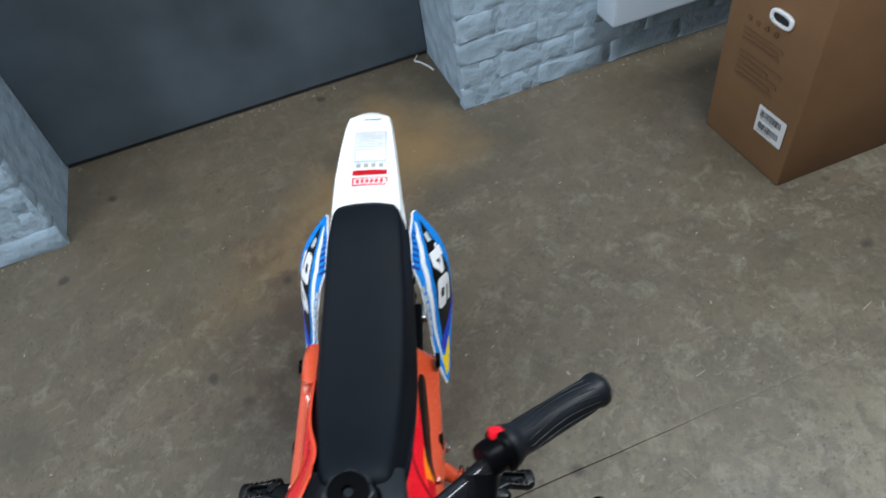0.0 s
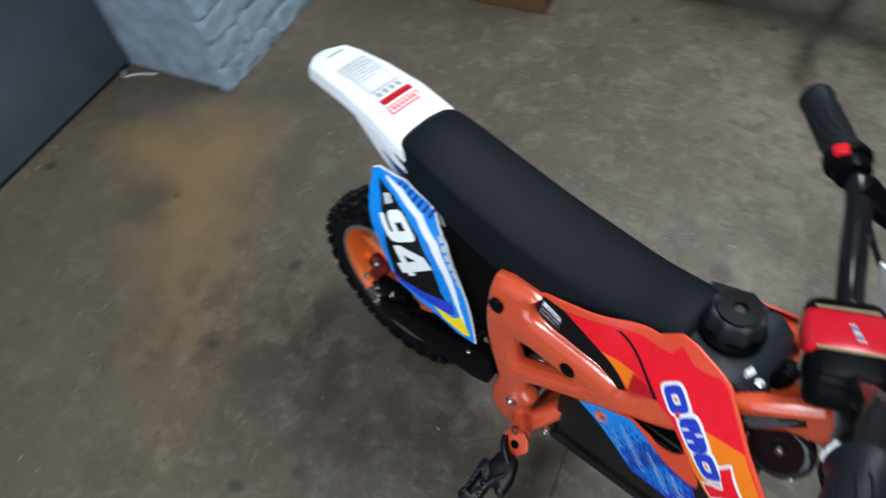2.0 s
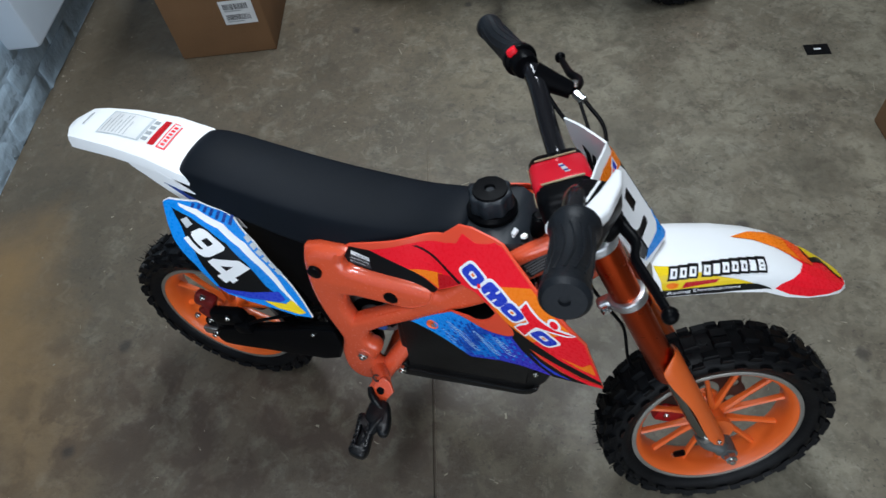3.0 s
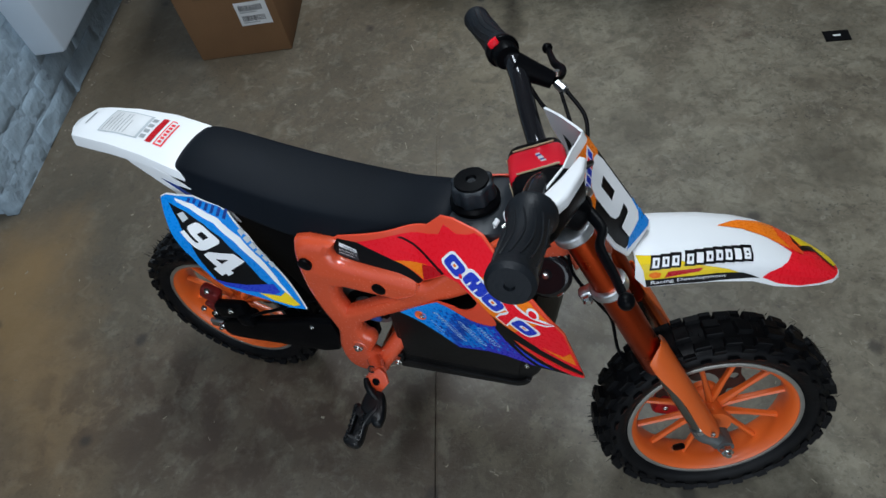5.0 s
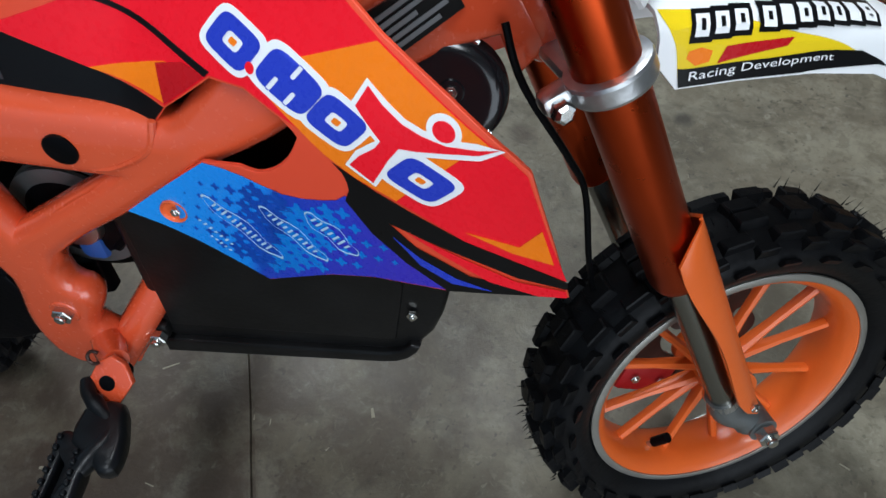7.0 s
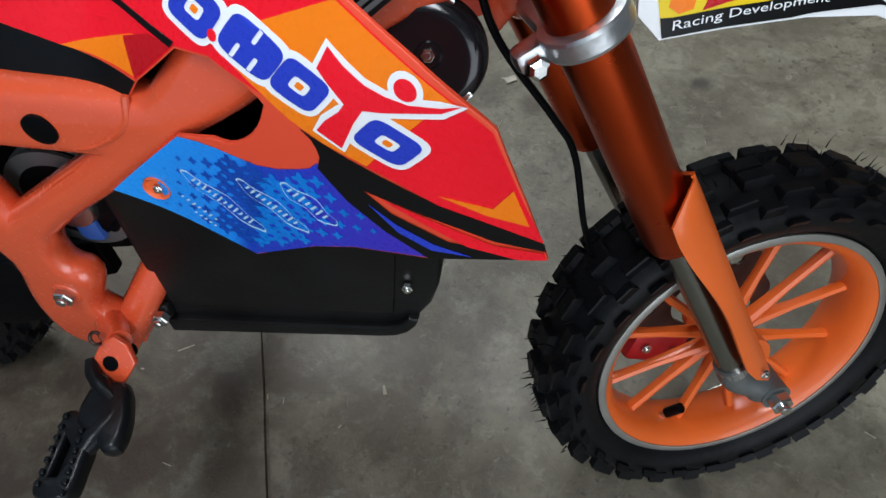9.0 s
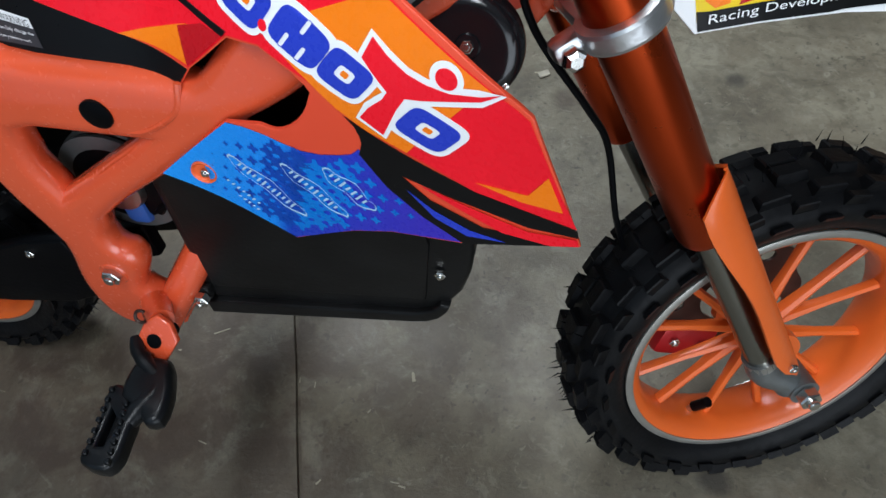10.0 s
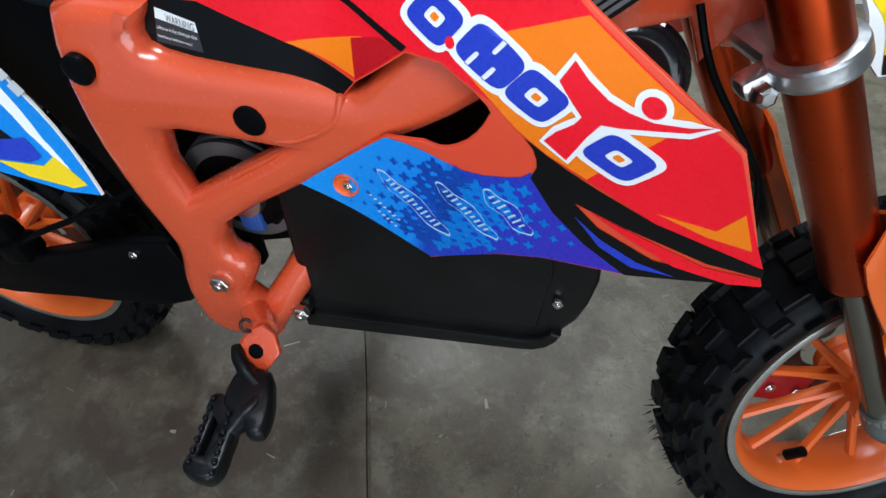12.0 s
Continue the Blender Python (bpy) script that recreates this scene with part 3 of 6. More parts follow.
string = part("string", tube(curve_through([(-1.285, 0.006, 0.006), (-1.233, 0.010, 0.003), (-1.205, 0.002, 0.003), (-1.190, 0.020, 0.004), (-1.165, 0.045, 0.003), (-1.135, 0.066, 0.003)], 6), 0.0028, 6), WHITE_PAPER, None)
tagged(string, "short piece of dirty white string on the floor by the wall", "string")


def litter():
    """Fine straw and chips strewn over the floor."""
    rng = random.Random(11)
    verts, faces = [], []
    for _ in range(420):
        d, s = rng.uniform(-0.75, 1.6), rng.uniform(-1.2, 1.6)
        a, l, w = rng.uniform(0, 3.14), rng.uniform(0.003, 0.012), rng.uniform(0.0007, 0.0016)
        kind = rng.random()
        if kind < 0.35:
            l, w = rng.uniform(0.003, 0.008), rng.uniform(0.002, 0.005)
        elif kind < 0.43 and d > 0.1:
            l, w = rng.uniform(0.008, 0.016), rng.uniform(0.004, 0.009)
        elif kind < 0.50 and d > 0.1:
            l, w = rng.uniform(0.016, 0.032), rng.uniform(0.0014, 0.0030)
        ux, uy = math.cos(a), math.sin(a)
        n = len(verts)
        for z in (0.0002, 0.0014):
            for i, j in ((-1, -1), (1, -0.6), (1, 0.7), (-1, 1)):
                verts.append((d + ux * l / 2 * i - uy * w / 2 * j, s + uy * l / 2 * i + ux * w / 2 * j, z))
        faces += [(n + 4, n + 5, n + 6, n + 7), *[(n + k, n + (k + 1) % 4, n + 4 + (k + 1) % 4, n + 4 + k) for k in range(4)]]
    me = bpy.data.meshes.new("litter")
    me.from_pydata(verts, [], faces)
    ob = new("litter", finish(me, STRAW, 0))
    ob.matrix_basis = ROOM
    return tagged(ob, "fine pale straw and chips strewn on the concrete", "litter", kind="stuff")


def dirt_heap():
    """Crumbs of mortar and dirt along the foot of the door and the walls."""
    rng, verts, faces = random.Random(23), [], []
    for _ in range(260):
        if rng.random() < 0.45:
            d, s = DOOR_D + rng.uniform(0.0, 0.035), rng.uniform(OPEN_L, OPEN_R)
        else:
            d, s = FACE + rng.uniform(0.004, 0.05), rng.choice((rng.uniform(OPEN_R, 1.5), rng.uniform(-1.4, OPEN_L)))
        r = rng.uniform(0.0015, 0.0055)
        n, a = len(verts), rng.uniform(0, 3)
        for k in range(5):
            verts.append((d + r * math.cos(a + 1.257 * k) * rng.uniform(0.7, 1.2), s + r * math.sin(a + 1.257 * k) * rng.uniform(0.7, 1.2), 0.0002))
        verts.append((d, s, r * rng.uniform(0.5, 1.0)))
        faces += [(n + k, n + (k + 1) % 5, n + 5) for k in range(5)]
    me = bpy.data.meshes.new("crumbs")
    me.from_pydata(verts, [], faces)
    ob = new("crumbs", finish(me, DIRT, 0))
    ob.matrix_basis = ROOM
    return tagged(ob, "crumbs of whitewash and dirt along the walls", "crumbs", kind="stuff")


dirt_heap()
STRAW = surface("dry_straw", (0.30, 0.27, 0.20), 0.8, 0, 0.3, 9, 0)
litter()

# ---- the motocross bike: x forward, y to its left, origin on the floor under the rear axle ----
BIKE = Matrix.Translation((0, -0.040, 0)) @ pose(0, 0, 0, -5.0)
bike = tagged(new("dirt_bike"), "orange, white and blue electric kids' dirt bike, front wheel turned", "dirt bike", "dirt bikes")
bike.matrix_basis = BIKE
RAKE, STEER = radians(27.33), radians(23.2)
PIVOT = Vector((0.6726, 0, 0.5))
AXIS = Vector((-math.sin(RAKE), 0, math.cos(RAKE)))
AHEAD = Vector((math.cos(RAKE), 0, math.sin(RAKE)))
TURNED = Matrix.Translation(PIVOT) @ Matrix.Rotation(STEER, 4, AXIS) @ Matrix.Translation(-PIVOT)


def along(s, y=0.0, e=0.0):
    """A point of the steering column: s up the axis from the pivot, e ahead of it."""
    return PIVOT + AXIS * s + AHEAD * e + Vector((0, y, 0))


# The column's own axes: x ahead, y left, z up the axis.
COLUMN = Matrix((AHEAD, (0, 1, 0), AXIS)).transposed().to_4x4()


def column(s, y=0.0, e=0.0):
    return Matrix.Translation(along(s, y, e)) @ COLUMN


def soft(v, w):
    return w * math.log1p(math.exp(max(-40, min(40, v / w))))


def sag(bm, side):
    """The left shroud hangs a little lower at its top edge."""
    if side > 0:
        for v in bm.verts:
            v.co.y -= 0.13 * max(0, v.co.x - 0.45)
            v.co.z -= (0.016 + 0.020 * max(0, min(1, (0.52 - v.co.x) / 0.05))) * max(0, min(1, (v.co.z - 0.49) / 0.06))
    return bm


def shroud_y(x, z):
    """The shroud flares outwards to the front and folds in above to the tank."""
    k = 0.25 + 0.4 / (1 + math.exp(-(x - 0.43) / 0.015))
    tuck = 0.012 / (1 + math.exp((x - 0.462) / 0.014)) / (1 + math.exp(max(-40, min(40, (0.462 - z) / 0.008))))  # behind the frame towards the rear
    return -0.093 + tuck - 0.24 * soft(x - 0.45, 0.012) + k * soft(z - 0.485 - 0.2 * (x - 0.45), 0.01)


def panel_y(x, z):
    return -0.4119 + 0.1876 * x + 0.6812 * z + -0.0525 * math.exp(-(((x - 0.110) / 0.14) ** 2) - ((z - 0.500) / 0.08) ** 2)


RADIUS, LIP, SPOKE_PHASE = 0.182, 0.129, radians(31)


def knob_mesh(h, r, da, dh, tall, lean):
    """A tapered tread block at angle 0 and offset h, standing out of the carcass."""
    verts = []
    for rr, k in ((r - 0.004, 1.12), (r + tall * 0.8, 0.98), (r + tall, 0.86)):
        for i, j in ((-1, -1), (1, -1), (1, 1), (-1, 1)):
            aa, hh = i * da * k, h + j * dh * k + (lean * 0.004 if rr > r else 0)
            verts.append((rr * math.cos(aa), hh, rr * math.sin(aa)))
    faces = [(8, 9, 10, 11)] + [(n + k, n + (k + 1) % 4, n + 4 + (k + 1) % 4, n + 4 + k) for n in (0, 4) for k in range(4)]
    me = bpy.data.meshes.new("tread_block")
    me.from_pydata(verts, [], faces)
    return finish(me, RUBBER, 0)


KNOBS = [knob_mesh(*k) for k in ((0.0080, 0.1748, 0.066, 0.0068, 0.0066, 0), (-0.0080, 0.1748, 0.066, 0.0068, 0.0066, 0), (0, 0.1748, 0.060, 0.0112, 0.0066, 0))]
SHOULDER = [[knob_mesh(s * h, r, da, dh, tall, s) for h, r, da, dh, tall in ((0.0220, 0.1708, 0.064, 0.0058, 0.0066), (0.0310, 0.1645, 0.050, 0.0038, 0.0064), (0.0372, 0.1550, 0.046, 0.0022, 0.0018))] for s in (-1, 1)]


def tyre(m, seed):
    """A knobbly tyre about the y axis, with moulding hairs."""
    prof = [(0.1305, 0.0235), (0.136, 0.0310), (0.146, 0.0360), (0.156, 0.0368), (0.1655, 0.0314), (0.1725, 0.0180), (0.1752, 0)]
    prof = prof + [(r, -h) for r, h in reversed(prof[:-1])] + [(0.124, -0.018), (0.124, 0.018)]
    ob = part("tyre", lathe(prof, 72, closed=True), RUBBER, bike, "black knobbly off-road tyre", m)
    n = 26

    def knob(me, a):
        k = new("tread_block", me)
        k.parent = ob
        k.matrix_basis = Matrix.Rotation(-a, 4, "Y")

    for k in range(n):
        a = 2 * math.pi * k / n
        for me in KNOBS[:2] if k % 2 else KNOBS[2:]:
            knob(me, a)
        for far, mid, low in SHOULDER:
            knob(far, a + 0.12), knob(mid, a), knob(low, a + 0.12)
    rng, verts, faces = random.Random(seed), [], []
    for k in range(7 * n):
        aa, hh, rr = 2 * math.pi * k / (7 * n) + rng.uniform(-0.03, 0.03), rng.uniform(-0.026, 0.026), 0.1800
        b, l, t = len(verts), rng.uniform(0.006, 0.0125), rng.uniform(-0.03, 0.03)
        for q, da, dh in ((rr, 0.0045, 0), (rr, -0.0045, 0.0008), (rr, 0, -0.0009), (rr + l, t, 0)):
            verts.append((q * math.cos(aa + da), hh + dh, q * math.sin(aa + da)))
        faces += [(b, b + 1, b + 3), (b + 1, b + 2, b + 3), (b + 2, b, b + 3)]
    me = bpy.data.meshes.new("moulding_hair")
    me.from_pydata(verts, [], faces)
    hair = new("moulding_hair", finish(me, RUBBER, 0))
    hair.parent = ob
    tagged(hair, "thin rubber moulding hairs", kind="stuff")
    return ob


def wheel(name, m, seed, disc_side, phase, valve_at):
    ob = part(name, lathe([(0.016, -0.034), (0.024, -0.033), (0.024, -0.024), (0.019, -0.020), (0.019, 0.020), (0.024, 0.024), (0.024, 0.033), (0.016, 0.034)], 32), ORANGE_WHEEL, bike, "", m)
    tyre(m, seed)
    rim = [(LIP, 0.0275), (LIP - 0.004, 0.0285), (0.121, 0.026), (0.116, 0.020), (0.113, 0.008), (0.113, -0.008), (0.116, -0.020), (0.121, -0.026), (LIP - 0.004, -0.0285), (LIP, -0.0275), (LIP, -0.022), (0.119, -0.006), (0.119, 0.006), (LIP, 0.022)]
    part("rim", lathe(rim, 72, closed=True), ORANGE_WHEEL, ob, "orange painted alloy rim")
    for s in (-1, 1):
        lip = [(LIP + 0.0030, s * 0.0270), (LIP + 0.0030, s * 0.0292), (LIP - 0.0012, s * 0.0304), (LIP - 0.0036, s * 0.0296), (LIP - 0.0034, s * 0.0265)]
        part("rim_edge", lathe(lip, 72, closed=True), RIM_LIP, ob, "bare grey rim edge")
    for k in range(12):
        pair, hand = k // 2, 1 if k % 2 else -1
        a0, a1 = math.pi * pair / 3 + hand * 0.06 + phase, math.pi * pair / 3 + hand * 0.25 + phase
        p0, p1 = Vector((0.018 * math.cos(a0), 0, 0.018 * math.sin(a0))), Vector((0.116 * math.cos(a1), 0, 0.116 * math.sin(a1)))
        mid = p0.lerp(p1, 0.5)
        spoke = tube([p0, mid, p1], [0.0062, 0.0040, 0.0044], 8)
        for v in spoke.verts:
            v.co.y *= 1.3
        part("spoke", spoke, ORANGE_WHEEL, ob)
    wave = [((0.069 + 0.0035 * math.cos(9 * a)) * math.cos(a), (0.069 + 0.0035 * math.cos(9 * a)) * math.sin(a)) for a in (2 * math.pi * k / 90 for k in range(90))]
    hole = [(0.030 * math.cos(a), 0.030 * math.sin(a)) for a in (2 * math.pi * k / 36 for k in range(36))]
    slots = []
    for k in range(9):
        a = 2 * math.pi * (k + 0.5) / 9
        slots.append([(0.054 * math.cos(a) + 0.0075 * math.cos(t), 0.054 * math.sin(a) + 0.0075 * math.sin(t)) for t in (2 * math.pi * i / 10 for i in range(10))])
    part("brake_disc", plate([wave, hole, *slots], disc_side * 0.044, 0.003, 0.0003, 0), DISC_STEEL, ob, "browned steel wave brake disc")
    at = Matrix.Rotation(-valve_at, 4, "Y")
    valve = part("valve", moved(tube([(0.116, 0, 0), (0.103, -0.006, 0)], 0.0033, 8), at), ALLOY, ob)
    part("valve_cap", moved(tube([(0.106, -0.004, 0), (0.088, -0.013, 0)], 0.0052, 10), at), BLACK_PLASTIC, ob, "black valve cap")
    return ob


def bolt(parent, at, way, radius=0.006, height=0.005, material=STEEL, name="bolt"):
    """A hexagon bolt head at a point, facing a way."""
    turn = Vector(way).to_track_quat("Y", "Z").to_matrix().to_4x4()
    return part(name, hexagon(radius, height, Matrix.Translation(at) @ turn), material, parent, "", None, 30)


rear = wheel("rear_wheel", Matrix.Translation((0, 0, RADIUS)), 4, 1, 0.5, 3.9)
front = wheel("front_wheel", TURNED @ Matrix.Translation((0.863, -0.004, 0.1705)), 8, 1, SPOKE_PHASE, radians(247))


# frame
def frame_side(side):
    name = "side_frame"
    outer = [(0.270, 0.509), (0.267, 0.462), (0.268, 0.413), (0.278, 0.361), (0.291, 0.318), (0.286, 0.288), (0.281, 0.260), (0.285, 0.222), (0.305, 0.202), (0.331, 0.205), (0.351, 0.229), (0.352, 0.248), (0.340, 0.262), (0.348, 0.280), (0.354, 0.298), (0.347, 0.311), (0.338, 0.316), (0.346, 0.349), (0.414, 0.398), (0.463, 0.434), (0.486, 0.449), (0.556, 0.494), (0.545, 0.520), (0.513, 0.511), (0.498, 0.511), (0.469, 0.482), (0.458, 0.478), (0.420, 0.481), (0.359, 0.484), (0.330, 0.490), (0.328, 0.502), (0.333, 0.513), (0.311, 0.514)]
    hole = [(0.322, 0.431), (0.340, 0.434), (0.361, 0.433), (0.409, 0.431), (0.323, 0.373), (0.317, 0.398)]
    body = divided(plate([rounded(outer, 2), hole], side * 0.0815, 0.029, 0.0125, 5), 0.03)
    for v in body.verts:
        v.co.y -= side * (0.2 if side < 0 else 1.0) * max(0, v.co.z - 0.46)
    ob = part(name, body, ORANGE_PAINT, bike, "", None, 50)
    # weld seams where the tubes meet
    part("weld", tube(curve_through([(0.456, side * 0.0905, 0.478), (0.450, side * 0.0945, 0.460), (0.425, side * 0.0950, 0.444), (0.405, side * 0.0930, 0.440)], 4), 0.0024, 8), ORANGE_PAINT, ob)
    for x, z in ((0.286, 0.477), (0.396, 0.455)):
        part("plug", lathe([(0.0105, -0.004), (0.0105, 0.0012), (0.008, 0.0022)], 20, Matrix.Translation((x, side * 0.0960, z)) @ pose(0, 0, 0, 0 if side > 0 else 180)), BLACK_PLASTIC, ob, "black rubber plug")
    bolt(ob, (0.325, side * 0.0955, 0.285), (0, side, 0), 0.0085, 0.007)
    part("bolt_boss", lathe([(0.013, -0.002), (0.013, 0.003), (0.011, 0.005)], 24, Matrix.Translation((0.325, side * 0.092, 0.285)) @ pose(0, 0, 0, 0 if side > 0 else 180)), ORANGE_PAINT, ob)
    # the forked bracket that carries the footpeg, tilted outwards, and the brace up to the battery box
    lug = ([(-0.0126, 0.0032), (-0.0063, 0.0152), (0.0034, 0.0205), (0.0132, 0.0152), (0.0182, 0.0017), (0.0052, -0.0193), (-0.0024, -0.0161), (-0.0104, -0.0068)])
    lug = [(1.15 * x, 1.15 * y) for x, y in lug]
    tilt = Matrix(((1, 0, 0, 0.3595), (0, 0.548, -0.837, -0.127), (0, 0.837, 0.548, 0.2406), (0, 0, 0, 1)))

    def on_tilt(bm):
        moved(bm, tilt)
        for v in bm.verts:
            v.co.y *= -side
        return bm

    part("peg_lug", on_tilt(filled([lug], 0.006, 0.0015)), ORANGE_PAINT, ob)
    part("peg_lug", on_tilt(moved(filled([lug], 0.006, 0.0015), Matrix.Translation((-0.013, -0.012, -0.017)))), ORANGE_PAINT, ob)
    part("peg_pin", on_tilt(tube([(0, 0, -0.024), (0, 0, 0.0036)], 0.0066, 18)), BLACK_PLASTIC, ob, "black pivot pin")
    hook = [(-0.0070 + 0.0052 * math.cos(t), 0.0230 + 0.0052 * math.sin(t), 0.0075) for t in (0.9 + 4.6 * k / 12 for k in range(13))]
    part("return_spring", on_tilt(tube(hook, 0.0015, 8)), DISC_STEEL, ob, "dark wire spring end")
    part("lug_stay", tube([(0.338, side * 0.086, 0.240), (0.352, side * 0.104, 0.246), (0.362, side * 0.114, 0.250)], [0.0140, 0.0125, 0.0105], 14), ORANGE_PAINT, ob)
    part("lower_brace", tube([(0.338, side * 0.096, 0.208), (0.352, side * 0.082, 0.232), (0.392, side * 0.046, 0.292)], [0.0130, 0.0150, 0.0150], 12), ORANGE_PAINT, ob)
    return ob


def footpeg(side):
    """A hinge block and a slotted, toothed tread, both in plan."""
    def flat(loops, z, depth, bevel):
        bm = filled([[(x, side * y) for x, y in loop] for loop in loops], depth, bevel)
        return moved(bm, Matrix.Translation((0, 0, z)))

    lobe = [(0.3470, 0.1500), (0.3560, 0.1410), (0.3757, 0.1402), (0.3862, 0.1583), (0.3918, 0.1747), (0.3921, 0.1928), (0.3808, 0.1963), (0.3727, 0.1896), (0.3500, 0.1780)]
    outer = [(0.3367, 0.1718), (0.3451, 0.1669), (0.3573, 0.1743), (0.3687, 0.1902), (0.3714, 0.2075), (0.3732, 0.2257), (0.3667, 0.2358), (0.3512, 0.2349), (0.3431, 0.2294), (0.3440, 0.2130), (0.3410, 0.1920)]
    slot = [(0.3486, 0.187), (0.3572, 0.1855), (0.3599, 0.2015), (0.3566, 0.2179), (0.3515, 0.2188)]
    ob = part("footpeg", flat([rounded(lobe, 2)], 0.228, 0.018, 0.006), PEG_BLACK, bike, "black serrated steel footpeg in clear film")
    part("hinge_neck", tube(curve_through([(0.3420, side * 0.128, 0.240), (0.3480, side * 0.139, 0.239), (0.3600, side * 0.148, 0.234), (0.3720, side * 0.156, 0.230)], 4), [0.0058] * 6 + [0.0066] * 7, 12), PEG_BLACK, ob)
    part("tread", flat([rounded(outer, 2), slot], 0.226, 0.018, 0.004), PEG_BLACK, ob)
    part("hinge_block", tube([(0.3740, side * 0.160, 0.2270), (0.3730, side * 0.172, 0.2275), (0.3660, side * 0.186, 0.2280), (0.3620, side * 0.200, 0.2270)], [0.0105, 0.0120, 0.0115, 0.0080], 14, flat=0.8), PEG_BLACK, ob)
    part("tread_floor", flat([slot], 0.222, 0.006, 0.001), PEG_BLACK, ob)
    for k in range(7):
        u = k / 6
        for x, y in ((0.3420 + 0.0060 * u, 0.174 + 0.052 * u), (0.3600 + 0.0090 * u, 0.184 + 0.046 * u)):
            part("tooth", block(0.0038, 0.0042, 0.0060, (x, side * y, 0.2355), 0.0007, None, 1), PEG_BLACK, ob)
    return ob


def spine(side):
    part("spar", tube(curve_through([(0.530, side * 0.070, 0.520), (0.575, side * 0.048, 0.546), (0.622, side * 0.026, 0.566)], 4), 0.0115, 12, flat=1.2), ORANGE_PAINT, bike)


for side in (-1, 1):
    frame_side(side), footpeg(side), spine(side)
part("cross_tube", tube([(0.345, -0.085, 0.215), (0.345, 0.085, 0.215)], 0.014), ORANGE_PAINT, bike)
part("head_tube", tube([along(-0.008), along(0.0), along(0.068), along(0.076)], [0.019, 0.024, 0.024, 0.019], 24), ORANGE_PAINT, bike)
web = plate([[(0.545, 0.515), (0.600, 0.558), (0.636, 0.574), (0.655, 0.530), (0.672, 0.505), (0.652, 0.478), (0.641, 0.506), (0.600, 0.490), (0.55, 0.470)]], 0, 0.052, 0.005)
web = divided(web, 0.02)
for v in web.verts:
    v.co.y *= max(0.9, (0.052 - 0.55 * max(0, v.co.x - 0.56)) / 0.026)
part("head_gusset", web, ORANGE_PAINT, bike)
run, rise = Vector((0.038, 0.021, 0.024)).normalized(), Vector((-0.25, -0.12, 1.0))
out = run.cross(rise).normalized()
rise = out.cross(run)
at = Matrix((run, -out, rise)).transposed().to_4x4()
at.translation = Vector((0.5925, -0.0400, 0.5245))
name_plate = part("rating_label", block(0.056, 0.0014, 0.032, (0, 0, 0), 0.0), BLACK_PRINT, bike, "black rating label", at, 0)
text_bars(name_plate, Matrix.Translation((-0.024, -0.0012, 0.010)), (0.7, 0.9, 0.6, 0.95, 0.8), 0.048, 0.0052, DIM_INK)


for x, y in ((-0.025, 0.0), (0.025, 0.0)):
    part("rivet", lathe([(0.0022, 0), (0.0018, -0.0012)], 10, Matrix.Translation((x, -0.0007, y))), STEEL, name_plate)
# key switch and its bolt on the head of the frame
key = part("key_switch", tube([(0.578, -0.012, 0.545), (0.580, -0.013, 0.563), (0.580, -0.013, 0.575), (0.580, -0.013, 0.577)], [0.0105, 0.0105, 0.0095, 0.007], 20), BLACK_PLASTIC, bike, "black key switch")
part("key_ring", tube([(0.580, -0.013, 0.576), (0.580, -0.013, 0.5785)], 0.0062, 16), ALLOY, key)
washer = part("washer", tube([(0.5655, -0.034, 0.547), (0.5655, -0.034, 0.553)], 0.0105, 20), BLACK_PLASTIC, bike)
bolt(washer, (0.5655, -0.034, 0.553), (0, 0, 1), 0.0052, 0.0045)


